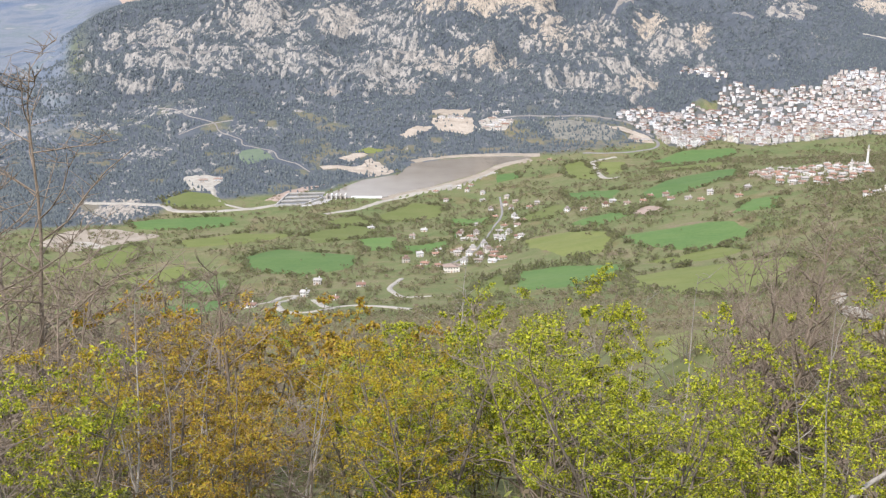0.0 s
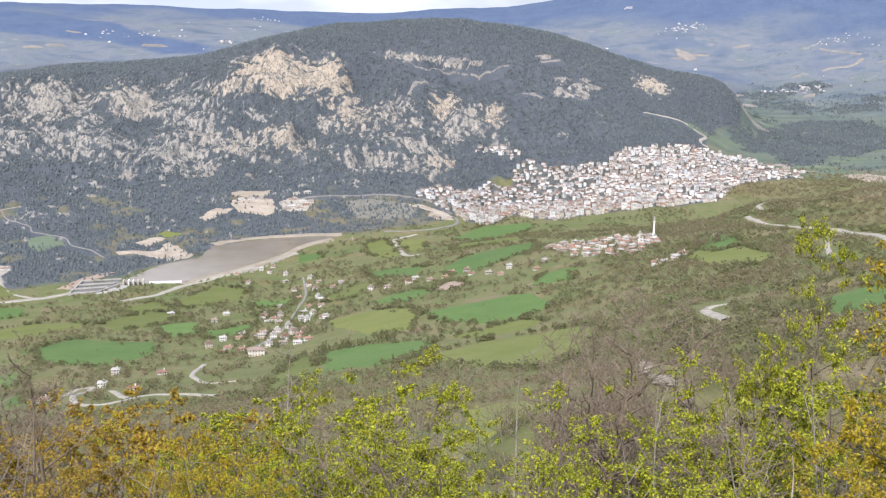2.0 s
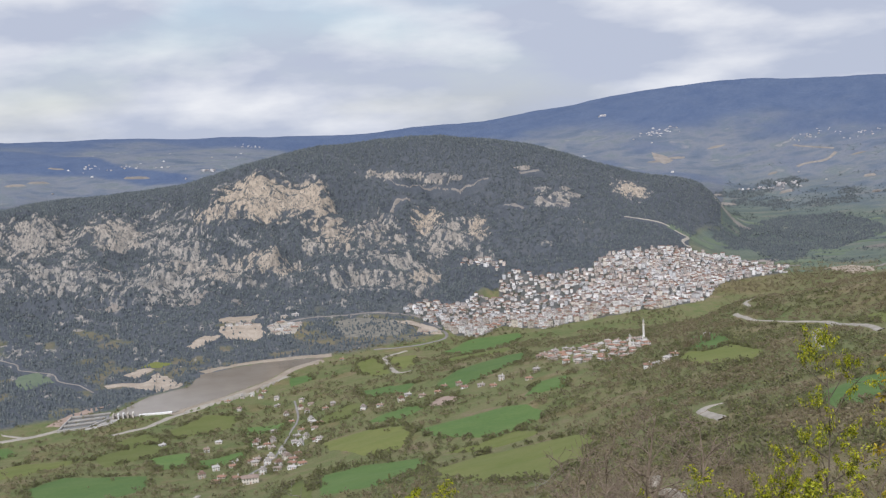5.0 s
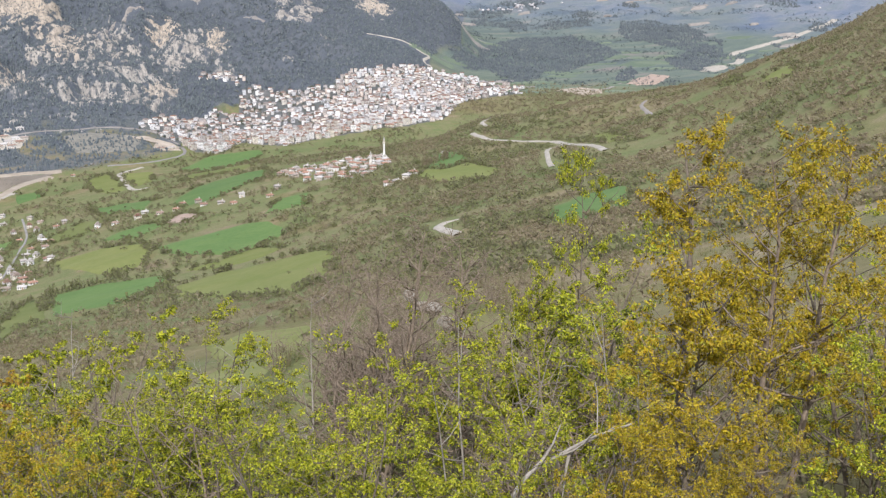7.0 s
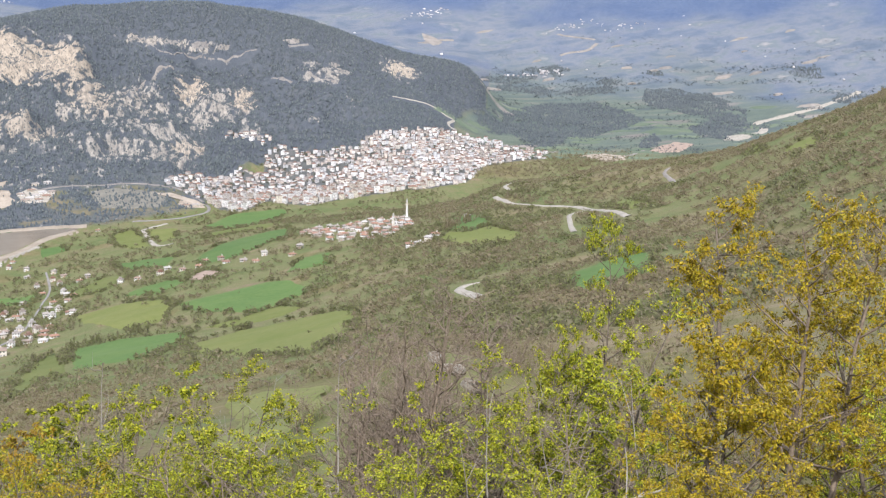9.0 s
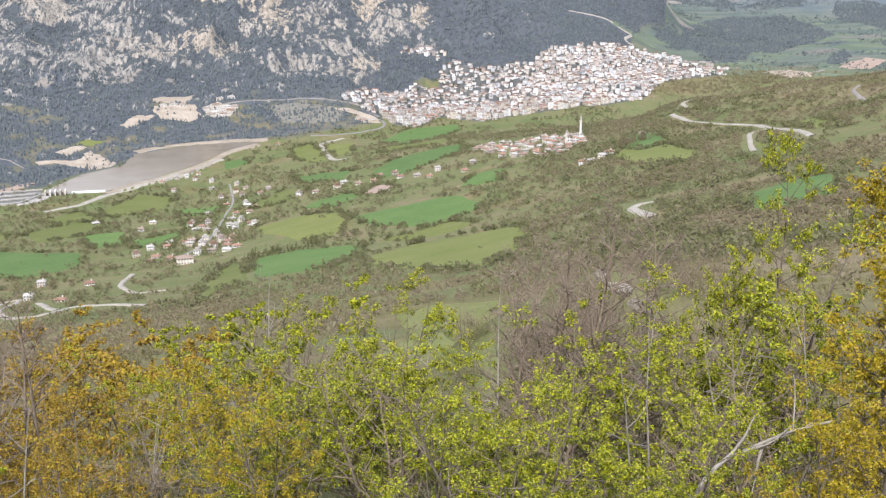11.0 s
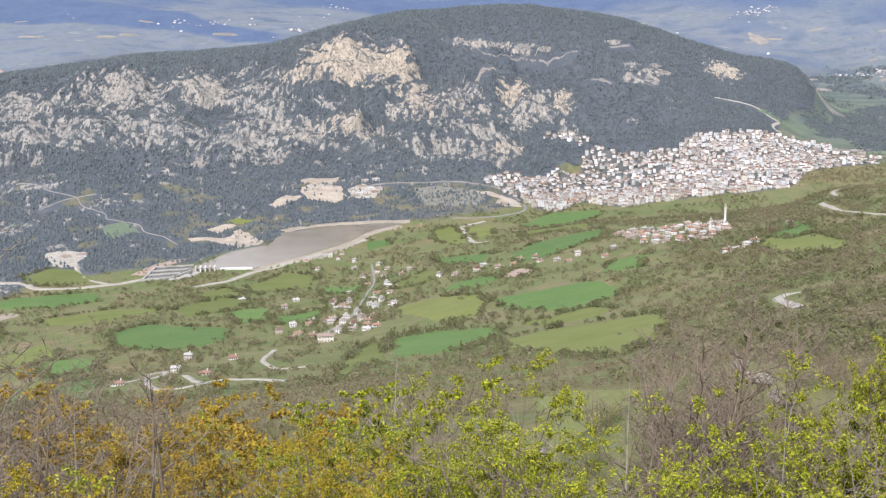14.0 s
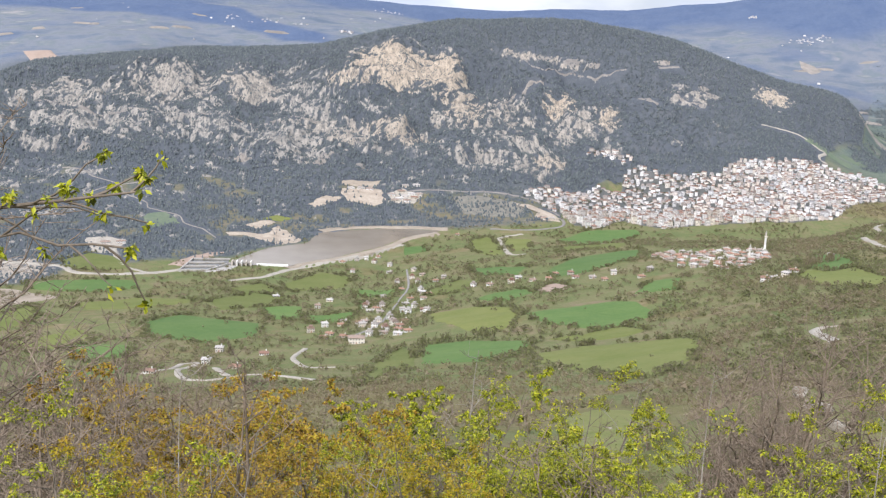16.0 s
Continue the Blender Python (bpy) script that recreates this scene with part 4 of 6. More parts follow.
def house(name, label, category, w, d, floors, roof, roof_mat, per_floor, group, storey=2.9, sides=True):
    """A house with wall, roof, chimney, door and single windows, its front towards -y."""
    h = floors * storey
    root = thing(name, label, category, (0, 0, -500), group)
    part("wall", box(bmesh.new(), -w / 2, w / 2, -d / 2, d / 2, -3.0, h), WALLS, root)
    bm = bmesh.new()
    if roof == "hip":
        hip(bm, w, d, h, 0.24 * d)
    else:
        box(bm, -w / 2 - 0.2, w / 2 + 0.2, -d / 2 - 0.2, d / 2 + 0.2, h, h + 0.25)
        box(bm, -w / 2 - 0.2, w / 2 + 0.2, -d / 2 - 0.2, -d / 2 + 0.05, h + 0.25, h + 0.8)
        box(bm, -1.6, 1.6, -1.4, 1.6, h + 0.25, h + 2.4)
    top = part("roof", bm, roof_mat, root)
    if roof == "hip":
        part("chimney", box(bmesh.new(), w * 0.18, w * 0.18 + 0.7, -0.3, 0.4, h + 0.2, h + 0.24 * d + 1.1), WALLS, top)
    pane = box(bmesh.new(), -0.45, 0.45, -0.06, 0.04, 0.0, 1.05)
    first = part("window", pane, GLASS, root)
    first.matrix_basis = pose(-w * 0.35, -d / 2, 1.0)
    for f in range(floors):
        for k in range(per_floor):
            x = w * (-0.35 + 0.7 * k / max(per_floor - 1, 1))
            if f == 0 and k == 0:
                continue
            if f == 0 and k == per_floor // 2:
                part("door", box(bmesh.new(), x - 0.55, x + 0.55, -d / 2 - 0.07, -d / 2 + 0.05, 0.0, 2.1), ROOF_RED, root)
                continue
            o = new("window", first.data)
            o.parent, o.matrix_basis = root, pose(x, -d / 2, 1.0 + f * storey)
        if sides:
            for s in (-1, 1):
                o = new("window", first.data)
                o.parent, o.matrix_basis = root, pose(s * w / 2, 0, 1.0 + f * storey, 0, 0, 90 * s)
    return root


def put_down(kinds, places, rng, spread=25.0, sink=0.0):
    """Sets the kinds of house down at the places, each turned a little; the first of each kind is used too."""
    used, out = set(), []
    for x, y in places:
        k = kinds[rng.integers(len(kinds))]
        m = pose(x, y, float(ground_z(x, y)[0]) + sink, 0, 0, -math.degrees(math.atan2(x, y)) + rng.uniform(-spread, spread))
        if k.name in used:
            out.append(copy_thing(k, m))
        else:
            used.add(k.name)
            k.matrix_basis = m
            out.append(k)
    for k in kinds:
        if k.name not in used:
            for o in (*k.children_recursive, k):
                bpy.data.objects.remove(o)
    return out


def minaret(x, y, h):
    root = thing("minaret", "slender white stone minaret with a grey cone", "minaret", (x, y, float(ground_z(x, y)[0])))
    for name, rings, mat in (("base", ((1.9, 0), (1.9, 5), (1.3, 7)), WALLS), ("shaft", ((1.25, 6.5), (1.1, h * 0.72)), WALLS),
                             ("balcony", ((1.1, h * 0.70), (1.9, h * 0.72), (1.9, h * 0.75), (1.1, h * 0.75)), WALLS), ("lantern", ((0.95, h * 0.74), (0.95, h * 0.84)), WALLS),
                             ("spire", ((1.2, h * 0.84), (0.05, h)), CONCRETE)):
        bm = bmesh.new()
        loops = [[bm.verts.new((r * math.cos(a * math.pi / 6), r * math.sin(a * math.pi / 6), z)) for a in range(12)] for r, z in rings]
        for p, q in zip(loops, loops[1:]):
            for i in range(12):
                bm.faces.new((p[i], p[(i + 1) % 12], q[(i + 1) % 12], q[i]))
        bm.faces.new(loops[-1])
        part(name, bm, mat, root)


rng = np.random.default_rng(11)
VG = "houses of the roadside village"
low_houses = [house("village_house", "low whitewashed village house under a pale tiled roof", "house", 7.4, 5.2, 1, "hip", ROOFS, 4, VG, 2.5),
              house("village_house", "two-storey whitewashed house with a hipped roof", "house", 6.2, 5.4, 2, "hip", ROOFS, 3, VG, 2.2),
              house("village_house", "small farmhouse with a red tiled roof", "house", 7.0, 5.0, 1, "hip", ROOF_RED, 3, VG, 2.4),
              house("village_house", "two-storey house with a flat pale roof", "house", 6.4, 5.6, 2, "flat", ROOFS, 3, VG, 2.2)]
street = ((-111, 1339), (-46, 1311), (-57, 1246), (-2, 1276), (8, 1252), (-27, 1110), (-53, 1028), (-43, 1101), (-22, 996), (1, 1000), (14, 1010), (6, 1089), (24, 1100), (36, 1112), (22, 1160),
          (42, 1180), (36, 1005), (16, 1046), (28, 1030), (-20, 1660), (-6, 1674), (6, 1640), (-24, 1565), (12, 1690), (27, 1549), (36, 1460), (56, 1485), (40, 1390), (-122, 919), (-83, 892),
          (-121, 836), (-92, 775), (-150, 768))
lanes = ((225, 1250), (224, 1212), (238, 1189), (246, 1164), (263, 1200), (281, 1148), (170, 1276), (159, 1252), (137, 1270), (182, 1246), (199, 1240), (142, 1862), (457, 1097),
         (62, 1440), (70, 1500), (28, 1600), (-40, 1640), (60, 1540), (10, 1130), (30, 1060), (-35, 1010), (50, 1220), (62, 1350), (120, 1290), (212, 1275), (300, 1190), (84, 1420), (48, 1300))
line_ = smooth_line(((51, 1562), (49, 1411), (33, 1286), (19, 1177), (6, 1093), (-15, 988)), 30)
more = []
for _ in range(400):
    k = rng.integers(len(line_))
    q = line_[k] + np.array((rng.choice((-1, 1)) * (9 + abs(rng.normal(0, 20))), rng.normal(0, 4)))
    clump = rough(q[0] * 0, q[1], 70, 17, 2)
    if clump > -0.25 and len(more) < 20 and all(np.hypot(*(q - c)) > 11 for c in more + [np.array(p) for p in street + lanes]):
        more.append(q)
put_down(low_houses, list(street + lanes) + more, rng)
big = house("village_house", "long bright white two-storey house by the street", "house", 14, 8, 2, "hip", ROOFS, 5, VG)
put_down([big], ((-10, 966),), rng, 5)

VH = "houses of the red-roofed village"
red_houses = [house("village_house", "red-roofed village house with cream walls", "house", 6.8, 5.8, 2, "hip", ROOF_RED, 3, VH, 2.1),
              house("village_house", "low house with a faded brown tiled roof", "house", 7.4, 5.4, 1, "hip", ROOFS, 3, VH, 2.4),
              house("village_house", "white two-storey house with a faded tiled roof", "house", 6.4, 5.6, 2, "hip", ROOFS, 3, VH, 2.2)]
spots = wedge(rng, 700, 13.8, 20.2, 1120, 1420)
ring = ((352, 1392), (430, 1390), (462, 1300), (412, 1150), (370, 1100), (336, 1180), (330, 1290))
chosen = []
for q in spots[inside(spots, ring)]:
    if all(np.hypot(*(q - c)) > 9.5 for c in chosen) and len(chosen) < 80:
        chosen.append(q)
put_down(red_houses, chosen + [(362, 985), (374, 992), (350, 978), (384, 1000)], rng, 40)
minaret(448, 1262, 27)
minaret(398, 1165, 19)

# the town at the mountain's foot
TG = "town houses"
town_kinds = [house("town_house", "white four-storey town house with a flat roof", "building", 7.8, 6.5, 4, "flat", ROOFS, 4, TG, 2.4, False),
              house("town_house", "pale three-storey town house with a hipped roof", "building", 7.4, 6.5, 3, "hip", ROOFS, 3, TG, 2.3, False),
              house("town_house", "cream two-storey town house under a tiled roof", "building", 7, 6, 2, "hip", ROOF_RED, 3, TG, 2.3, False),
              house("town_house", "low white town house under a pale roof", "building", 7.5, 6, 1, "hip", ROOFS, 3, TG, 2.6, False),
              house("town_house", "tall white apartment block with a flat roof", "building", 10, 7.5, 5, "flat", ROOFS, 5, TG, 2.5, False)]
town_ring = TOWN_RING
upper_ring = ((428, 2322), (443, 2335), (495, 2356), (530, 2310), (512, 2304), (464, 2310))
gx, gy = np.meshgrid(np.arange(230, 1230, 10.2), np.arange(1860, 2540, 11.2))
grid = np.stack([gx.ravel(), gy.ravel()], 1)
grid = np.stack([grid[:, 0] * 0.96 - (grid[:, 1] - 2150) * 0.26 + 20, grid[:, 1] * 0.97 + (grid[:, 0] - 650) * 0.26 + 60], 1)
grid = grid + rng.uniform(-3.2, 3.2, grid.shape)
grid = grid[(inside(grid, town_ring) | inside(grid, upper_ring)) & (rng.uniform(0, 1, len(grid)) < np.clip(0.88 + 0.16 * rough(grid[:, 0], grid[:, 1], 60, 19, 2) - 0.35 * step(930, 1060, grid[:, 0]), 0, 1))]
grid = grid[np.argsort(np.hypot(grid[:, 0], grid[:, 1]))]
nearest, rest = grid[:240], grid[240:]
put_down(town_kinds, nearest, rng, 30)


def far_town(places):
    """The houses further up the town, joined."""
    wv, wf, rv, rf, gv, gf = [], [], [], [], [], []
    cube = np.array([(-.5, -.5, 0), (.5, -.5, 0), (.5, .5, 0), (-.5, .5, 0), (-.5, -.5, 1), (.5, -.5, 1), (.5, .5, 1), (-.5, .5, 1)], float)
    sides = np.array([(4, 5, 6, 7), (0, 1, 5, 4), (1, 2, 6, 5), (2, 3, 7, 6), (3, 0, 4, 7)])
    pitch = np.array([(-.55, -.55, 0), (.55, -.55, 0), (.55, .55, 0), (-.55, .55, 0), (-.25, 0, 1), (.25, 0, 1), (-.25, .001, 1), (.25, .001, 1)], float)
    slopes = np.array([(0, 1, 5, 4), (2, 3, 6, 7), (1, 2, 7, 5), (3, 0, 4, 6)])
    for x, y in places:
        tall = rough(x, y, 160, 91, 2) + (0.5 if x > 640 else 0.0)
        w, d, f = rng.uniform(5.0, 10.5) * (1.25 if rng.uniform() < 0.12 else 1.0), rng.uniform(5.0, 7.5), int(np.clip(round(1.45 + 1.3 * tall + rng.normal(0, 1.0)), 1, 6))
        a = -math.atan2(x, y) + radians(rng.normal(12 * rough(x, y, 90, 94, 2), 9) + (90 if rng.uniform() < 0.3 else 0))
        c, s = math.cos(a), math.sin(a)
        z = float(ground_z(x, y)[0])
        turn = np.array([(c, s, 0), (-s, c, 0), (0, 0, 1)])
        wf.append(sides + 8 * len(wv))
        wv.append((cube * (w, d, f * 2.45 + 3)) @ turn + (x, y, z - 3))
        flat = rng.uniform() < 0.45
        rf.append((sides if flat else slopes) + 8 * len(rv))
        rv.append(((cube * (w + 0.6, d + 0.6, 0.35)) if flat else (pitch * (w, d, 2.0))) @ turn + (x, y, z + f * 2.45))
        for k in range(f):
            for u in (-0.34, -0.11, 0.12, 0.35):
                if rng.uniform() < 0.9:
                    quad = np.array([(u * w - 0.5, -d / 2 - 0.06, k * 2.45 + 0.7), (u * w + 0.5, -d / 2 - 0.06, k * 2.45 + 0.7), (u * w + 0.5, -d / 2 - 0.06, k * 2.45 + 1.6), (u * w - 0.5, -d / 2 - 0.06, k * 2.45 + 1.6)])
                    gf.append(np.arange(4)[None] + 4 * len(gv))
                    gv.append(quad @ turn + (x, y, z))
    root = thing("town_quarter", "dense white and cream houses climbing the slope", "town")
    tagged(root, kind="stuff")
    for name, v, f, mat in (("wall", wv, wf, WALLS_MANY), ("roof", rv, rf, ROOFS_MANY), ("window", gv, gf, GLASS)):
        tagged(solid(name, np.concatenate(v), np.concatenate(f), mat, root), kind="stuff")


far_town(rest)

# works sheds by the cleared ground, and the works yard
shed = house("shed", "long low white works shed", "shed", 13, 7, 1, "hip", ROOFS, 5, "works sheds", 3.5)
put_down([shed], ((34, 2062), (52, 2078), (40, 2036), (75, 2048), (58, 2056), (62, 2034), (48, 2046), (70, 2066), (84, 2066), (-392, 1690), (-372, 1702), (-40, 2080), (-22, 2082), (-6, 2080), (60, 2102), (80, 2108), (300, 1990), (318, 1992)), rng, 12)


m_, n_, l_, p_ = material("still_water", 0.12, 0.5)
l_.new(ramp_of(n_, l_, noise_of(n_, l_, 12, 4), (0.3, (0.06, 0.065, 0.06)), (0.7, (0.12, 0.115, 0.10))), p_.inputs[0])
DARKWATER = m_


def dam():
    """Concrete weir with gate piers, a white crest and a walled stilling basin."""
    root = thing("dam", "pale concrete weir with gate piers beside the reservoir", "dam", (-160, 1598, LAKE_Z))
    part("crest", box(bmesh.new(), 0, 44, -2, 3, -12, 1.6), WALLS, root, "white crest wall")
    pier = part("pier", box(bmesh.new(), -0.9, 0.9, -6, 5, -14, 5.5), WALLS, root)
    pier.matrix_basis = pose(-34, 0, 0)
    for k in range(1, 5):
        o = new("pier", pier.data)
        o.parent, o.matrix_basis = root, pose(-34 + 6.5 * k, 0, 0)
    gate = part("gate", box(bmesh.new(), -2.3, 2.3, -0.4, 0.4, -12, 2.5), ASPHALT, root, "dark steel sluice gate")
    gate.matrix_basis = pose(-30.75, 0, 0)
    for k in range(1, 4):
        o = new("gate", gate.data)
        o.parent, o.matrix_basis = root, pose(-30.75 + 6.5 * k, 0, 0)
    for x0, y0, x1, y1 in ((-100, -52, -92, 18), (-92, 18, -40, 24), (-100, -52, -62, -46), (-62, -46, -40, -6), (-97, -28, -54, -20), (-95, -6, -46, 2)):
        length, turn = math.hypot(x1 - x0, y1 - y0), math.degrees(math.atan2(y1 - y0, x1 - x0))
        o = part("basin_wall", box(bmesh.new(), 0, length, -0.9, 0.9, -12, 2.4), CONCRETE, root)
        o.matrix_basis = pose(x0, y0, 0, 0, 0, turn)
    bm = bmesh.new()
    f = [bm.verts.new(p) for p in ((-99, -50, 0.6), (-63, -45, 0.6), (-41, -6, 0.6), (-41, 23, 0.6), (-91, 17, 0.6))]
    bm.faces.new(f)
    part("pool", bm, DARKWATER, root, "dark still water in the basin")


dam()

# ---- woods, hedges and scrub of the valley ----
def pines(rng, xy, name, label):
    n = len(xy)
    tiers, faces = [], []
    for r, z0, z1 in ((0.5, 0.08, 0.62), (0.34, 0.42, 1.0)):
        o = len(tiers)
        tiers += [(r * math.cos(a * 2 * math.pi / 5 + z0), r * math.sin(a * 2 * math.pi / 5 + z0), z0) for a in range(5)] + [(0, 0, z1)]
        faces += [(o + a, o + (a + 1) % 5, o + 5) for a in range(5)]
    h = rng.uniform(3.5, 7.0, n) * (1 - 0.5 * np.clip(bareness(xy[:, 0], xy[:, 1])[0], 0, 1))
    w = h * rng.uniform(0.65, 1.05, n)
    at = np.column_stack([xy, ground_z(xy[:, 0], xy[:, 1]) - 0.5])
    v, f = many(np.array(tiers), faces, at, np.stack([w, w, h], 1), rng.uniform(0, 6.28, n), rng, 0.22)
    return tagged(solid(name, v, f, PINE_HAZED, smooth=True), label, "wood", kind="stuff")


def tuft(rng, pieces):
    """A loose crown of small leafy triangles inside a lumpy dome, with gaps and an uneven outline."""
    lumps = np.column_stack([rng.uniform(-0.55, 0.55, (4, 2)), rng.uniform(0.0, 0.6, 4)])
    c = lumps[rng.integers(4, size=pieces)] + rng.normal(0, 0.24, (pieces, 3))
    c[:, 2] = np.maximum(c[:, 2], -0.45)
    a = rng.normal(0, 1, (pieces, 3, 3))
    a = a / np.linalg.norm(a, axis=2)[..., None] * rng.uniform(0.2, 0.42, (pieces, 1, 1))
    return (c[:, None] + a).reshape(-1, 3), np.arange(pieces * 3).reshape(-1, 3)


def lobes(rng, xy, low, high, mat, name, label, category, slim=1.0, pieces=34):
    """Far trees and bushes as loose tufts, joined."""
    vs, fs, base = [], [], 0
    for i in range(5):
        tv, tf = tuft(rng, pieces)
        p = xy[i::5]
        n = len(p)
        r = rng.uniform(low, high, n) * rng.uniform(0.6, 0.9, n)
        at = np.column_stack([p, ground_z(p[:, 0], p[:, 1]) + 0.35 * r * slim])
        v, f = many(tv, tf, at, np.stack([r * rng.uniform(0.8, 1.2, n), r, r * rng.uniform(0.8, 1.15, n) * slim], 1), rng.uniform(0, 6.28, n), rng, 0.08)
        vs.append(v)
        fs.append(f + base)
        base += len(v)
    return tagged(solid(name, np.concatenate(vs), np.concatenate(fs), mat), label, category, kind="stuff")


rng = np.random.default_rng(5)
# pine wood on the mountain: dense in hollows, sparse on bare rock
w1 = wedge(rng, 112000, -27, 24, 1450, 3120)
b, d = polar(w1[:, 0], w1[:, 1])
dens = step(-10, 40, d - mountain_foot(b) - 25 * rough(w1[:, 0], w1[:, 1], 60, 71, 3)) * (1 - 0.74 * step(0.3, 0.6, rockiness(w1[:, 0], w1[:, 1]))) * (1 - 0.9 * clearings(w1[:, 0], w1[:, 1]))
dens = dens * west_end(b, d) * np.clip(1.0 + 0.3 * rough(w1[:, 0], w1[:, 1], 45, 81, 3), 0, 1)
free = ~inside(w1, town_ring) & (rng.uniform(0, 1, len(w1)) < dens)
for o in OUTLINES[:FIELDS_END]:
    free &= ~inside(w1, o) | (rng.uniform(0, 1, len(w1)) < 0.1)
free &= off_roads(w1, 8)
free &= ~inside(w1, SHORE) & ~inside(w1, upper_ring)
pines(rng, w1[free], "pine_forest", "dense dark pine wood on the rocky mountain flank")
# low scattered pines over the bare spurs, thicker in the hollows
w1 = wedge(rng, 74000, -20, 13, 2230, 2730)
w1 = w1[(bareness(w1[:, 0], w1[:, 1])[0] > 0.12) & (rng.uniform(0, 1, len(w1)) < 0.12 + 0.55 * step(0.15, -0.25, gullies(w1[:, 0], w1[:, 1])))]
pines(rng, w1, "scattered_pines", "stunted pines dotted over pale gullied rock")
# dark woods on the side valley's floor and the far slopes
GROVES = []


def grove(label, *ring_, share=1.0, gap=5.2):
    """A dense pine wood inside an outline, with ragged edges and some glades."""
    o = np.array(ring_, float)
    lo, hi = o.min(0), o.max(0)
    m = int((hi[0] - lo[0]) * (hi[1] - lo[1]) / gap ** 2)
    q = rng.uniform(lo, hi, (m, 2))
    q = q + 14 * np.stack([rough(q[:, 0], q[:, 1], 40, 82, 2), rough(q[:, 1], q[:, 0], 40, 83, 2)], 1)
    q = q[inside(q, o) & (rough(q[:, 0], q[:, 1], 55, 84, 3) < share)]
    GROVES.append(o)
    pines(rng, q, "pine_plantation", label)


grove("dense dark pine plantation on the side valley floor", (1170, 2600), (1240, 2740), (1404, 2960), (1496, 3030), (1664, 3010), (1652, 2900), (1661, 2812), (1638, 2698), (1547, 2631), (1454, 2576), (1347, 2489), (1303, 2503), (1230, 2400), (1180, 2390), (1160, 2450))
grove("broken pine copses between small meadows", (1070, 2570), (1166, 2670), (1250, 2760), (1190, 2590), (1160, 2480), (1100, 2470), (1090, 2530), share=0.1)
grove("pine wood strip along the side valley", (1120, 2400), (1190, 2400), (1210, 2360), (1146, 2343))
grove("pine wood on the valley's edge", (1768, 2907), (1865, 2966), (2040, 3000), (1990, 2860), (1831, 2808), (1765, 2831))
grove("dark pine wood on a bluff above the river", (-698, 1688), (-674, 1716), (-601, 1652), (-556, 1561), (-500, 1404), (-540, 1401), (-590, 1400), gap=3.6)
grove("small round pine copse by the quarry", (1439, 2390), (1538, 2490), (1498, 2390), (1405, 2290), (1390, 2310))
grove("long pine wood beyond the river", (1887, 3124), (1968, 3111), (2018, 2886), (1988, 2733), (1894, 2600), (1830, 2645), (1783, 2838), (1791, 2976), share=0.5)
grove("pine wood beside the gravel river bed", (1675, 2553), (1874, 2699), (1894, 2584), (1846, 2525), (1650, 2350), (1623, 2422), share=0.5)
w2 = wedge(rng, 46000, 22, 46, 3050, 4100)
b, d = polar(w2[:, 0], w2[:, 1])
pines(rng, w2[rough(b * 62, d, 150, 85, 4) > 0.52], "pine_forest", "dark copses on the far slopes")
# thicket on the low rise beyond the town's end
w2 = np.concatenate([np.array((930, 2060)) + rng.normal(0, 1, (420, 2)) * (75, 55), np.array((1150, 2150)) + rng.normal(0, 1, (900, 2)) @ np.array(((85, 55), (-28, 42)))])
lobes(rng, w2[~inside(w2, TOWN_RING)], 2.5, 5.5, BROWNTREE, "thicket", "grey-brown thicket on the rise beyond the town", "thicket", 1.0, 26)
w2 = np.array((210, 2035)) + rng.normal(0, 1, (420, 2)) * (75, 38)
pines(rng, w2[~inside(w2, TOWN_RING) & ~near_line(w2, ((290, 2050), (310, 2020)), 24)], "pine_grove", "scattered dark pines on a dry knoll")
# a dense dark grove in the notch above the town
w2 = wedge(rng, 900, 9.0, 11.4, 2170, 2300)
w2 = w2[bump(w2[:, 0], w2[:, 1], 402, 2235, 30, 46) > 0.4]
pines(rng, w2, "pine_grove", "very dense dark grove in a notch above the town")
# small fields, thickets and farmsteads of the side valley and the far upland
for i in range(150):
    q = wedge(rng, 1, 21.5, 42, 2480, 3500)[0]
    if not any(inside(q[None], g)[0] for g in GROVES) and mountain_foot(math.degrees(math.atan2(*q))) > math.hypot(*q) - 50 and math.hypot(*q) < 3150 + 350 * rng.uniform():
        a, r = rng.uniform(-0.3, 0.3) - math.atan2(*q), rng.uniform(16, 42)
        ring_ = [(q[0] + r * 1.7 * math.cos(t + a), q[1] + r * math.sin(t + a)) for t in (0.5, 2.6, 3.6, 5.7)]
        patch("field", "small far meadow between hedges", "field", HAZEGREEN if i % 8 else FARTAN, *ring_, lift=1.6, rings=4, crisp=0.8)
w2 = wedge(rng, 14000, 21.5, 46, 2460, 4250)
b, d = polar(w2[:, 0], w2[:, 1])
lobes(rng, w2[(rough(b * 18, d, 60, 87, 4) > 0.18) & (mountain_foot(b) > d - 60)], 3, 8, PINE_HAZED, "far_thicket", "hazy hedges and copses of the side valley", "thicket", 1.0, 12)

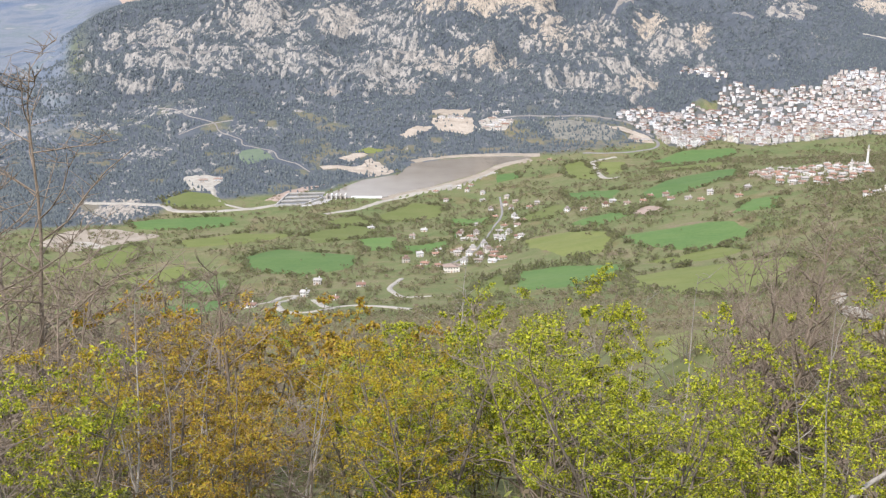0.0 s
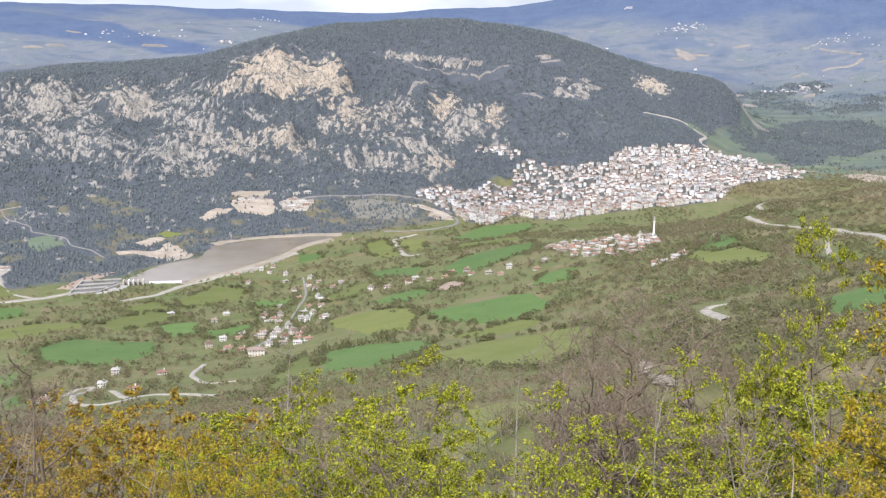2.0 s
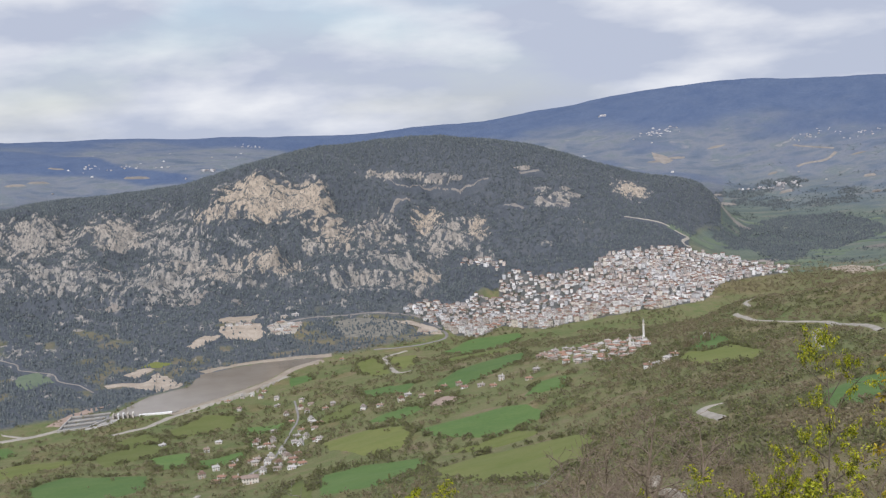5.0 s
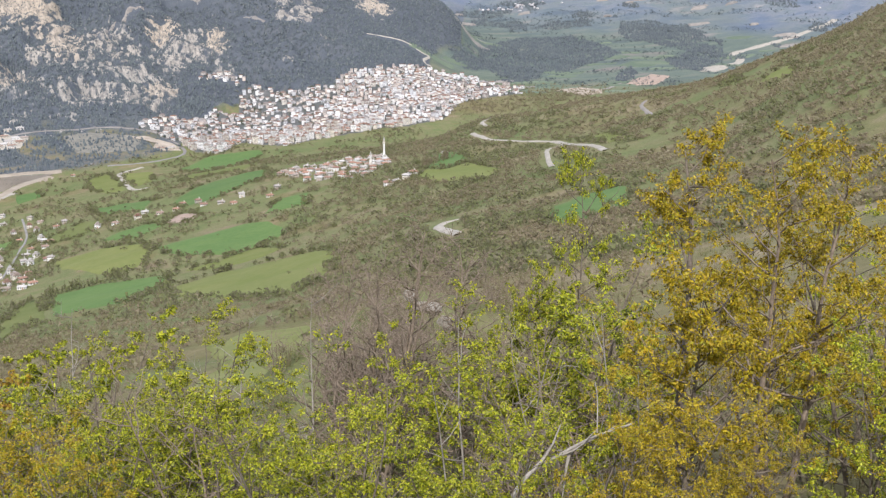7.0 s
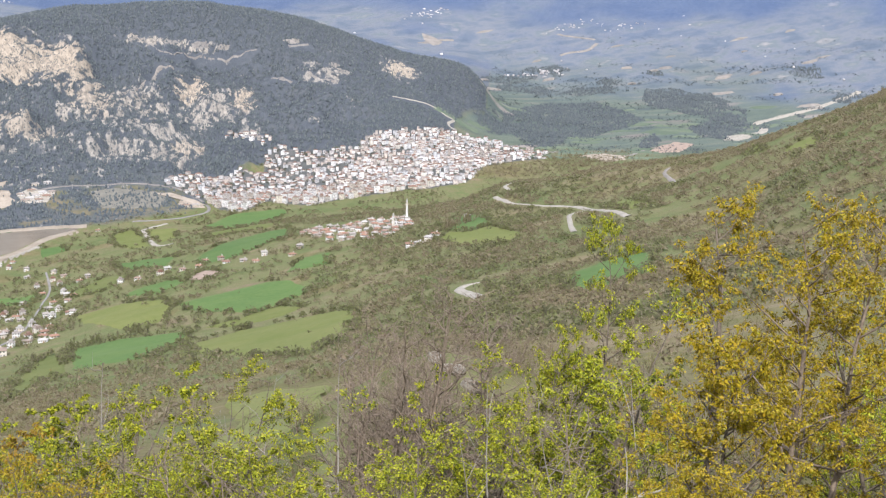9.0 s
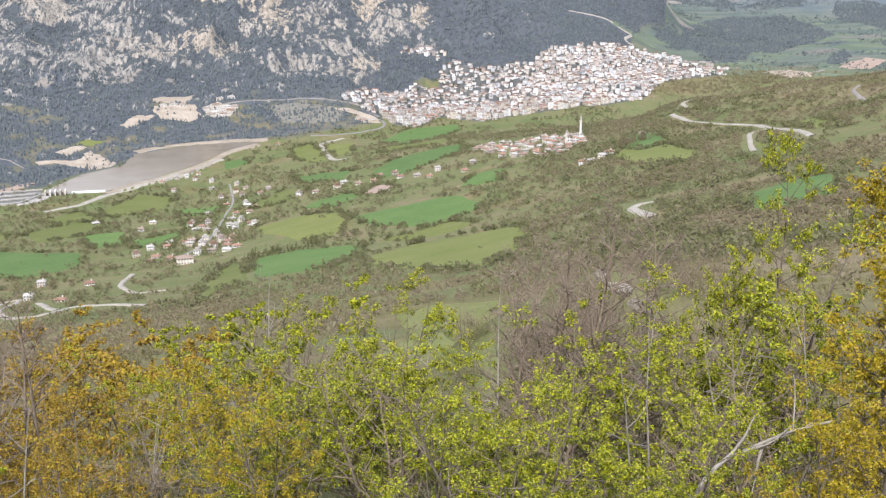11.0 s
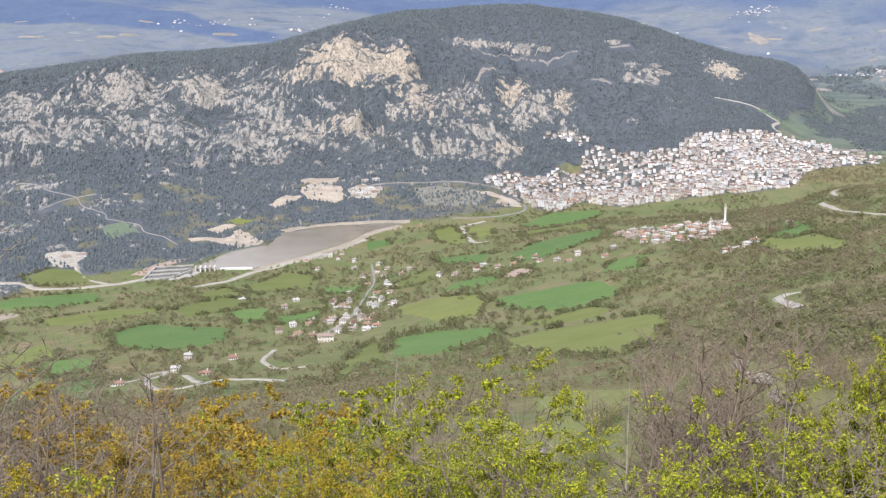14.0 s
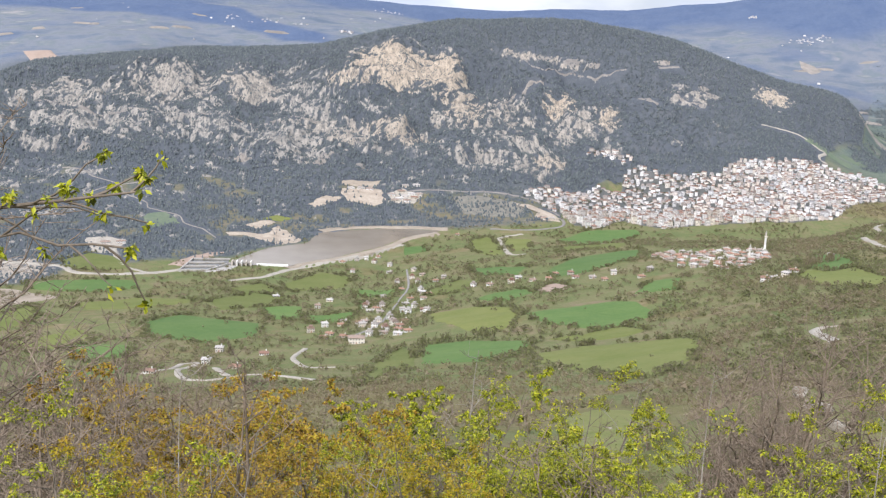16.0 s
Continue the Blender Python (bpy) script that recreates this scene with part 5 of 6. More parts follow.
def farmsteads(rng, xy):
    cube = np.array([(-.5, -.5, 0), (.5, -.5, 0), (.5, .5, 0), (-.5, .5, 0), (-.5, -.5, 1), (.5, -.5, 1), (.5, .5, 1), (-.5, .5, 1), (-.5, 0, 1.5), (.5, 0, 1.5)], float)
    n = len(xy)
    at = np.column_stack([xy, ground_z(xy[:, 0], xy[:, 1]) + 1])
    turn = rng.uniform(0, 6.28, n)
    v, f = many(cube, [(0, 1, 5, 4), (1, 2, 6, 5), (2, 3, 7, 6), (3, 0, 4, 7)], at, np.stack([rng.uniform(5, 9, n), rng.uniform(4, 6, n), rng.uniform(2.5, 4.5, n)], 1), turn, rng)
    g = (np.array([(4, 5, 9, 8), (6, 7, 8, 9)])[None] + (np.arange(n) * 10)[:, None, None]).reshape(-1, 4)
    tagged(solid("far_farmsteads", v, np.concatenate([f, g]), FARWALL), "scattered pale farmhouses on the far upland", "houses", kind="stuff")


w2 = [np.array(c) + rng.normal(0, 1, (m, 2)) * (sx, sy) for c, m, sx, sy in (((1530, 4105), 34, 42, 22), ((2010, 3840), 22, 40, 16), ((2150, 3735), 16, 40, 14), ((1680, 3445), 40, 50, 28),
                                                                    ((1420, 4400), 14, 16, 10), ((-112, 3980), 16, 20, 10), ((-450, 4120), 20, 70, 40), ((45, 4650), 14, 40, 20), ((-264, 4073), 8, 20, 14))]
farmsteads(rng, np.concatenate(w2 + [wedge(rng, 70, -25, 42, 3750, 4500)]))

# pale quarries, cuts and ploughland on the far slopes
for i in range(44):
    q = wedge(rng, 1, -24 if i < 16 else 20, 1 if i < 16 else 40, 3450 if i >= 16 else 3900, 4350)[0]
    a, r = rng.uniform(-0.3, 0.3) - math.atan2(*q), rng.uniform(4, 9)
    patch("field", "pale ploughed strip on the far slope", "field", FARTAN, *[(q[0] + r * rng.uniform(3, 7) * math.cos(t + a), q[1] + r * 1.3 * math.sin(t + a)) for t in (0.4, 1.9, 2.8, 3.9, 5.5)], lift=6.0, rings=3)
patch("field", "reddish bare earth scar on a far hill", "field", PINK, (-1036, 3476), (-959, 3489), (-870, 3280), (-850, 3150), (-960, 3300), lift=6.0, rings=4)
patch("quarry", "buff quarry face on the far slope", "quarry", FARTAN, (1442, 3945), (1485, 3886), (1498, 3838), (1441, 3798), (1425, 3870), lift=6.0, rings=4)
road("road", "pale cut of a far mountain road", 9, FARTAN, (1914, 3788), (1960, 3730), (2006, 3674), lift=5.0)
road("road", "pale cut of a far mountain road", 11, FARTAN, (1996, 3643), (1937, 3602), (1867, 3607), (1831, 3599), lift=5.0)

# hedgerows along the fields, thickets between them
lines = []
for o in OUTLINES[PADS:FIELDS_END]:
    step_len = np.linalg.norm(np.roll(o, -1, 0) - o, axis=1)
    for p, q, s in zip(o, np.roll(o, -1, 0), step_len):
        m = rng.poisson(s / 2.8)
        t = rng.uniform(0, 1, (m, 1))
        lines.append(p + (q - p) * t + rng.normal(0, 2.6, (m, 2)))
hedge = np.concatenate(lines)
hb, hd = polar(hedge[:, 0], hedge[:, 1])
hedge = hedge[(rough(hedge[:, 0], hedge[:, 1], 60, 95, 2) > -0.2) & (hd > 420)]
lobes(rng, hedge, 2.2, 5.2, SCRUBTREE, "hedgerow", "straggling hedgerow of budding shrubs along the fields", "hedge")
w3 = wedge(rng, 52000, -27, 26, 560, 2120)
b, d = polar(w3[:, 0], w3[:, 1])
keep = (d < mountain_foot(b) - 5) & (rough(w3[:, 0], w3[:, 1], 48, 97, 4) + 0.30 * (1 - step(560, 750, d)) + 0.12 * step(900, 1300, d) > 0.0) & (rng.uniform(0, 1, len(w3)) < 0.66)
for o in OUTLINES[PADS:FIELDS_END]:
    keep &= ~inside(w3, o) | (rng.uniform(0, 1, len(w3)) < 0.012)
keep &= off_roads(w3, 7)
keep &= ~inside(w3, ((-200, 1600), (-150, 1712), (-98, 1752), (-82, 1832), (16, 1900), (180, 1900), (80, 1805), (14, 1730), (-53, 1645), (-112, 1580)))
keep &= ~inside(w3, TOWN_RING)
keep &= ~inside(w3, ring) | (rng.uniform(0, 1, len(w3)) < 0.8)
half = rng.uniform(0, 1, len(w3)) < 0.55
lobes(rng, w3[keep & half], 1.8, 5.2, SCRUBTREE, "thicket", "budding trees and thicket between the fields", "thicket", 1.0, 26)
lobes(rng, w3[keep & ~half], 1.8, 4.8, BROWNTREE, "thicket", "still bare brown thicket between the fields", "thicket", 1.0, 26)
w4 = wedge(rng, 38000, 13, 50, 330, 1750, 0.5)
b, d = polar(w4[:, 0], w4[:, 1])
keep = rough(w4[:, 0], w4[:, 1], 80, 99, 4) > -0.5
for o in OUTLINES[PADS:FIELDS_END]:
    keep &= ~inside(w4, o)
keep &= off_roads(w4, 7)
keep &= rng.uniform(0, 1, len(w4)) < 0.62 * step(13, 24, b)
dark = rough(w4[:, 0], w4[:, 1], 60, 105, 3) > 0.2
lobes(rng, w4[keep & dark], 2.2, 5.5, SCRUBTREE, "hillside_scrub", "budding olive trees and bushes on the side hill", "scrub", 0.95, 28)
lobes(rng, w4[keep & ~dark], 1.8, 5.0, BROWNTREE, "hillside_scrub", "brown and olive scrub on the side hill", "scrub", 0.85, 28)
w5 = line_[rng.integers(len(line_), size=300)] + rng.normal(0, 1, (300, 2)) * (26, 12)
w5 = w5[~near_line(w5, line_, 4)]
lobes(rng, w5, 2.2, 5.0, SCRUBTREE, "garden_trees", "small garden trees between the village houses", "trees")
# scattered trees round the town and the village, and the row of poplars
w5 = grid[rng.uniform(0, 1, len(grid)) < 0.9]
w5 = w5 + rng.uniform(-11, 11, w5.shape)
lobes(rng, w5, 2.6, 5.5, TOWNTREE, "town_trees", "small trees between the town houses", "trees")
t = rng.uniform(0, 1, 26)
pop = np.column_stack([405 + 42 * t, 1030 + 40 * t]) + rng.normal(0, 5, (26, 2))
lobes(rng, pop, 2.5, 3.6, BROWNTREE, "poplar_row", "row of tall bare poplars by the village", "trees", 3.4, 40)
t = rng.uniform(0, 1, 30)
pop = np.column_stack([36 + 70 * t, 925 - 30 * t]) + rng.normal(0, 2, (30, 2))
lobes(rng, pop, 2.0, 3.0, SCRUBTREE, "poplar_row", "row of young poplars along a field", "trees", 3.0, 40)


# shrubs of the near slope: stems and small leaves, too many to count
def shrub(rng, leaves, stems):
    v, f = [], []
    for _ in range(stems):
        a, r = rng.uniform(0, 6.28), rng.uniform(0.1, 0.5)
        top = np.array((math.cos(a) * r, math.sin(a) * r, rng.uniform(0.6, 1.1)))
        s = np.array((-math.sin(a), math.cos(a), 0)) * 0.007
        o = len(v)
        v += [-s, s, top + s * 0.3, top - s * 0.3]
        f.append((o, o + 1, o + 2, o + 3))
    for _ in range(leaves):
        a, r = rng.uniform(0, 6.28), 0.55 * math.sqrt(rng.uniform(0.02, 1))
        z = rng.uniform(0.12, 1.0) * (1.05 - 0.55 * r)
        c = np.array((math.cos(a) * r, math.sin(a) * r, z))
        e1, e2 = rng.normal(0, 1, 3), rng.normal(0, 1, 3)
        e1 = e1 / np.linalg.norm(e1) * rng.uniform(0.03, 0.07)
        e2 = e2 / np.linalg.norm(e2) * rng.uniform(0.02, 0.05)
        o = len(v)
        v += [c - e1, c + e2 * 0.6, c + e1, c - e2 * 0.6]
        f.append((o, o + 1, o + 2, o + 3))
    return np.array(v), f


def shrubs(rng, xy, low, high, mat, label, leaves=100, stems=20):
    kinds = [shrub(rng, leaves, stems) for _ in range(3)]
    vs, fs, base = [], [], 0
    for i, (tv, tf) in enumerate(kinds):
        p = xy[i::3]
        n = len(p)
        h = rng.uniform(low, high, n)
        w = h * rng.uniform(0.9, 1.4, n)
        at = np.column_stack([p, ground_z(p[:, 0], p[:, 1]) - 0.15])
        v, f = many(tv, tf, at, np.stack([w, w, h], 1), rng.uniform(0, 6.28, n), rng)
        vs.append(v)
        fs.append(f + base)
        base += len(v)
    return tagged(solid("slope_shrubs", np.concatenate(vs), np.concatenate(fs), mat), label, "shrubs", kind="stuff")


SHRUB_BROWN = picked("shrub_twigs", ((0.0, (0.15, 0.12, 0.075)), (0.4, (0.25, 0.20, 0.13)), (0.6, (0.19, 0.19, 0.075)), (1.0, (0.28, 0.24, 0.16))), translucent=0.3)
SHRUB_GREEN = picked("shrub_leaves", ((0.0, (0.11, 0.13, 0.04)), (0.5, (0.18, 0.20, 0.05)), (0.8, (0.20, 0.17, 0.10)), (1.0, (0.25, 0.28, 0.06))), translucent=0.2)
w7 = wedge(rng, 6500, -30, 34, 150, 600, 0.6)
w7 = w7[(rough(w7[:, 0], w7[:, 1], 40, 103, 3) > -0.25) & ~inside(w7, ((32, 215), (54, 268), (78, 262), (56, 190), (38, 120), (20, 66), (10, 30), (5, 30), (8, 80), (20, 120)))]
for o in OUTLINES[PADS:FIELDS_END]:
    w7 = w7[~inside(w7, o)]
lobes(rng, w7, 1.0, 2.6, BROWNTREE, "slope_scrub", "brown budding scrub on the slope below", "scrub", 1.0, 26)
w6 = wedge(rng, 1300, -32, 50, 48, 480, 0.45)
keep = ~inside(w6, ((32, 215), (54, 268), (78, 262), (56, 190), (38, 120), (20, 66), (10, 30), (5, 30), (8, 80), (20, 120)))
w6 = w6[keep]
pick = rng.uniform(0, 1, len(w6)) < 0.7
shrubs(rng, w6[pick], 1.5, 3.6, SHRUB_BROWN, "grey-brown leafless shrubs over the slope")
shrubs(rng, w6[~pick], 1.2, 2.8, SHRUB_GREEN, "budding green shrubs over the slope")
w6 = wedge(rng, 1500, -36, 52, 5.5, 48, 0.4)
w6 = w6[~inside(w6, ((10, 50), (10, 30), (5, 30), (8, 50)))]
pick = rng.uniform(0, 1, len(w6)) < 0.6
shrubs(rng, w6[pick], 0.3, 0.9, SHRUB_BROWN, "dry brown undergrowth below the young oaks", 120, 26)
shrubs(rng, w6[~pick], 0.25, 0.8, SHRUB_GREEN, "low green undergrowth below the young oaks", 120, 16)

# ---- young trees close below the viewpoint ----
def tube(path, radii, sides, v, f):
    path = np.asarray(path)
    d = np.gradient(path, axis=0)
    d /= np.linalg.norm(d, axis=1)[:, None] + 1e-9
    ref = np.where(np.abs(d[:, 2:3]) > 0.9, np.array([[1.0, 0, 0]]), np.array([[0, 0, 1.0]]))
    e1 = np.cross(d, ref)
    e1 /= np.linalg.norm(e1, axis=1)[:, None] + 1e-9
    e2 = np.cross(d, e1)
    o = sum(len(q) for q in v)
    a = np.arange(sides) * 2 * math.pi / sides
    ring_ = path[:, None] + (e1[:, None] * np.cos(a)[None, :, None] + e2[:, None] * np.sin(a)[None, :, None]) * np.asarray(radii)[:, None, None]
    v.append(ring_.reshape(-1, 3))
    k, i = np.meshgrid(np.arange(len(path) - 1), np.arange(sides), indexing="ij")
    j = (i + 1) % sides
    f.append(np.stack([o + k * sides + i, o + k * sides + j, o + (k + 1) * sides + j, o + (k + 1) * sides + i], -1).reshape(-1, 4))


def wander(rng, start, way, length, points, bend, lift=0.0):
    p, d = [np.array(start, float)], np.array(way, float)
    for _ in range(points - 1):
        d = d + rng.normal(0, bend, 3) + (0, 0, lift)
        d /= np.linalg.norm(d)
        p.append(p[-1] + d * length / (points - 1))
    return np.array(p)


def leaf_cloud(rng, anchors, per, size, drift):
    """Hanging tufts of folded pointed leaves round the anchors, two halves a leaf; tufts differ in fullness."""
    c = np.repeat(anchors, np.maximum(rng.poisson(per * rng.choice((0.45, 1.0, 1.7), len(anchors))), 1), 0)
    n = len(c)
    away = rng.normal(0, 1, (n, 3))
    away /= np.linalg.norm(away, axis=1)[:, None]
    c = c + away * drift * rng.uniform(0.3, 1.7, (n, 1)) + (0, 0, -0.5 * drift)
    long = away * 0.9 + rng.normal(0, 0.45, (n, 3)) + (0, 0, -0.55)
    long /= np.linalg.norm(long, axis=1)[:, None]
    wide = np.cross(long, rng.normal(0, 1, (n, 3)))
    wide /= np.linalg.norm(wide, axis=1)[:, None]
    up = np.cross(wide, long)
    s = (size * rng.uniform(0.55, 1.25, n))[:, None]
    v = np.stack([c - long * s * 0.5, c + wide * s * 0.27 + up * s * 0.10, c + long * s * 0.6, c - wide * s * 0.27 + up * s * 0.10], 1)
    o = 4 * np.arange(n)[:, None]
    return v.reshape(-1, 3), np.concatenate([o + (0, 1, 2), o + (0, 2, 3)])


def young_tree(name, label, seed, height, stems, leaf_mat, per, leaf=0.041, spread=0.32, limbs=11, twigs=6, lean=(0, 0), thick=1.0, clear=0.12, bark=None, drift=0.042, cover=1.0, stout=1.0):
    """A coppiced tree: stems, limbs and twigs in one tapered frame, and a crown of single leaves."""
    rng = np.random.default_rng(seed)
    trunks, tv, tf, anchors = [], [], [], []
    for s in range(stems):
        a = 2 * math.pi * s / stems + rng.uniform(-0.5, 0.5)
        out = spread * rng.uniform(0.5, 1.2) if stems > 1 else 0.05
        h = height * (1.0 if s == 0 else rng.uniform(0.62, 1.0))
        base = (math.cos(a) * 0.12, math.sin(a) * 0.12, -0.4) if stems > 1 else (0, 0, -0.4)
        stem = wander(rng, base, (math.cos(a) * out + lean[0], math.sin(a) * out + lean[1], 1.0), h + 0.4, 11, 0.07, 0.05)
        r0 = 0.0075 * h * thick + 0.006
        trunks.append(([], []))
        tube(stem, np.linspace(r0, r0 * 0.12, 11), 6, *trunks[-1])
        for b in range(limbs):
            t = clear + (1 - clear) * (b + rng.uniform(0, 0.9)) / limbs
            k = min(int(t * 10), 9)
            p = stem[k] + (stem[k + 1] - stem[k]) * (t * 10 - k)
            az = rng.uniform(0, 6.28)
            length = height * (0.30 * (1 - t) + 0.10) * rng.uniform(0.7, 1.25) * (1 + spread * 0.5)
            limb = wander(rng, p, (math.cos(az), math.sin(az), rng.uniform(0.25, 0.9)), length, 5, 0.16, 0.06)
            r1 = r0 * (1 - 0.85 * t) * 0.5 + 0.003
            tube(limb, np.linspace(r1, 0.0035 * stout, 5), 4, tv, tf)
            for q in range(twigs):
                u = rng.uniform(0.25, 1.0)
                k2 = min(int(u * 4), 3)
                p2 = limb[k2] + (limb[k2 + 1] - limb[k2]) * (u * 4 - k2)
                az2 = rng.uniform(0, 6.28)
                tw = wander(rng, p2, (math.cos(az2), math.sin(az2), rng.uniform(0.0, 1.1)), rng.uniform(0.14, 0.42) * (0.6 + 0.12 * height), 3, 0.2, 0.05)
                tube(tw, np.array((0.0042, 0.003, 0.0018)) * stout, 3, tv, tf)
                if rng.uniform() < cover:
                    anchors += [tw[2], (tw[1] + tw[2]) / 2, tw[1]]
            if rng.uniform() < cover:
                anchors += [limb[4], limb[3]]
    root = thing(name, label, "tree", (0, 0, -500))
    for v, f in trunks:
        solid("trunk", v[0], f[0], bark or BARK, root, smooth=True)
    tagged(solid("branchwork", np.concatenate(tv), np.concatenate(tf), bark or BARK, root), kind="stuff")
    if per:
        lv, lf = leaf_cloud(rng, np.array(anchors), per * 1.75, leaf, drift)
        solid("crown", lv, lf, leaf_mat, root)
    return root


GREEN = "young oak in fresh yellow-green spring leaf"
GOLD = "young oak with golden yellow spring leaves"
RUSSET = "shrubby oak with russet and yellow unfolding leaves"
BARE = "grey-brown leafless tree with fine upright twigs"
greens = [young_tree("oak", GREEN, 1, 3.4, 4, LEAF_GREEN, 12, cover=0.8), young_tree("oak", GREEN, 2, 3.8, 3, LEAF_GREEN, 12, spread=0.34), young_tree("oak", GREEN, 3, 3.0, 5, LEAF_GREEN, 11, spread=0.4, cover=0.6),
          young_tree("oak", GREEN, 4, 3.6, 4, LEAF_GREEN, 10, cover=0.5)]
russets = [young_tree("oak", RUSSET, 5, 3.4, 4, LEAF_ORANGE, 9, cover=0.8), young_tree("oak", RUSSET, 6, 3.1, 5, LEAF_ORANGE, 10), young_tree("oak", RUSSET, 7, 3.6, 4, LEAF_YELLOW, 8, cover=0.7)]
golds = [young_tree("oak", GOLD, 8, 4.6, 3, LEAF_YELLOW, 11, spread=0.3, limbs=14), young_tree("oak", GOLD, 9, 3.8, 4, LEAF_YELLOW, 10, spread=0.35)]
bares = [young_tree("bare_tree", BARE, 10, 4.0, 4, None, 0, spread=0.28, limbs=14, twigs=8, bark=GREYBARK, stout=1.5), young_tree("bare_tree", BARE, 12, 3.2, 5, None, 0, spread=0.35, limbs=12, twigs=8, bark=GREYBARK, stout=1.5)]
far_kinds = [young_tree("oak", GREEN, 41, 3.4, 4, LEAF_GREEN, 7, leaf=0.08, limbs=8, twigs=4), young_tree("oak", RUSSET, 42, 3.2, 4, LEAF_ORANGE, 6, leaf=0.08, limbs=8, twigs=4),
             young_tree("bare_tree", BARE, 43, 3.8, 5, None, 0, spread=0.3, limbs=12, twigs=6, bark=GREYBARK, stout=1.8), young_tree("oak", GOLD, 44, 3.8, 4, LEAF_YELLOW, 6, leaf=0.08, limbs=8, twigs=4)]
SEEN = set()


def plant(kind, bearing, distance, top, turn=0.0, width=1.0):
    """Plants a tree so far away at a bearing, its top at a height against the eye."""
    x, y = math.sin(radians(bearing)) * distance, math.cos(radians(bearing)) * distance
    z = float(ground_z(x, y)[0])
    full = max(c.bound_box[i][2] for c in kind.children for i in range(8))
    s = max((top - z) / full, 0.35)
    m = pose(x, y, z, 0, 0, turn)
    ob = kind if kind.name not in SEEN else copy_thing(kind, m)
    SEEN.add(kind.name)
    ob.matrix_basis = m
    ob.scale = (s * width, s * width, s)
    return ob


rng = np.random.default_rng(23)
# the fill of the slope, nearest first
for d0, n in ((8.3, 14), (10.5, 16), (13.5, 17), (17.5, 17), (23, 18), (31, 18), (43, 16)):
    for i in range(n):
        b = -34 + 84 * (i + rng.uniform(0.1, 0.9)) / n
        d = d0 * rng.uniform(0.9, 1.12)
        e = np.interp(b, [-34, -24, -12, 0, 5, 12, 16, 24, 30, 36, 50], [-17.0, -18.0, -19.4, -20.2, -19.4, -20.6, -19.6, -19.3, -18.5, -16.5, -15.0]) + rng.normal(0, 1.4) - (1.2 if d0 < 9 else 0)
        if 28.5 < b < 39 and d < 11.8:
            e = -25.5 + rng.normal(0, 0.8)
        if 8.5 < b < 13.5 and d0 > 12:
            e = -23.0 + rng.normal(0, 0.8)
        u = rng.uniform()
        far = d0 > 20
        green, russet, gold, bare = (far_kinds[0], far_kinds[1], far_kinds[3], far_kinds[2]) if far else (greens[i % 4], russets[i % 3], golds[i % 2], bares[i % 2])
        if b < -14:
            kind = bare if u < 0.48 else russet if u < 0.68 else green
        elif b < -2:
            kind = russet if u < 0.75 else bare if u < 0.87 else green
        elif b < 27:
            kind = green if u < (0.88 if d0 < 14 else 0.45) else bare
        else:
            kind = gold if u < 0.5 else green if u < 0.8 else bare
        plant(kind, b, d, -d * math.tan(radians(-e)), rng.uniform(0, 360), 1.15)
# a belt of leafless saplings further down
for i in range(40):
    b = rng.uniform(13.8, 27) if i < 28 else rng.uniform(-26, -12)
    d = rng.uniform(15, 30)
    plant(far_kinds[2] if d > 20 else bares[i % 2], b, d, -d * math.tan(radians(rng.uniform(14.5, 18.5))), rng.uniform(0, 360), 1.0)
# thin pale stems that poke out of the shrubs
pale = [young_tree("bare_tree", "pale leafless sapling stems", 61 + k, 3.2 + 0.3 * k, 2, None, 0, spread=0.18, limbs=4, twigs=3, bark=DEADWOOD, stout=1.2) for k in range(3)]
for i in range(8):
    b = rng.uniform(-22, 30)
    d = rng.uniform(9.5, 15)
    plant(pale[i % 3], b, d, -d * math.tan(radians(rng.uniform(17.2, 20.5))), rng.uniform(0, 360), 0.8)
# single trees that stand out
plant(young_tree("bare_tree", "tall slender leafless tree with upright limbs", 31, 6.0, 4, None, 0, spread=0.2, limbs=20, twigs=11, bark=GREYBARK, stout=1.9, thick=2.0), 16.1, 15.1, -15.1 * math.tan(radians(12.8)), 40, 0.75)
plant(young_tree("bare_tree", "leafless pinkish grey tree with fine twigs", 32, 4.6, 5, None, 0, spread=0.3, limbs=18, twigs=12, bark=GREYBARK, stout=2.0, thick=1.4), 20.6, 19.0, -19.0 * math.tan(radians(14.0)), 10)
plant(young_tree("bare_tree", "tall leafless tree with long drooping boughs", 51, 9.5, 4, None, 0, spread=0.34, limbs=24, twigs=12, bark=GREYBARK, stout=2.4), -23.0, 25.0, -25.0 * math.tan(radians(5.2)), 15, 1.15)
plant(young_tree("oak", "slim young oak in fresh green leaf", 33, 4.6, 2, LEAF_GREEN, 14, spread=0.06, limbs=24, twigs=7, cover=0.7), 24.8, 15.6, -2.75, 0, 0.7)
plant(greens[1], 25.6, 14.6, -14.6 * math.tan(radians(14.2)), 60, 1.2)
plant(young_tree("oak", "golden young oak with a forked dark trunk", 34, 4.8, 2, LEAF_YELLOW, 15, spread=0.15, limbs=20, twigs=7, clear=0.36, thick=2.1, cover=0.92, stout=1.1), 31.2, 10.5, -10.5 * math.tan(radians(8.4)), 75)
plant(young_tree("oak", "golden young oak with pale stems", 35, 4.9, 3, LEAF_YELLOW, 13, spread=0.16, limbs=18, twigs=7, clear=0.33, thick=1.5, bark=GREYBARK, cover=0.85, stout=1.1), 36.4, 11.0, -11.0 * math.tan(radians(7.2)), 200)
plant(golds[0], 41.5, 11.5, -11.5 * math.tan(radians(10.5)), 120, 1.1)
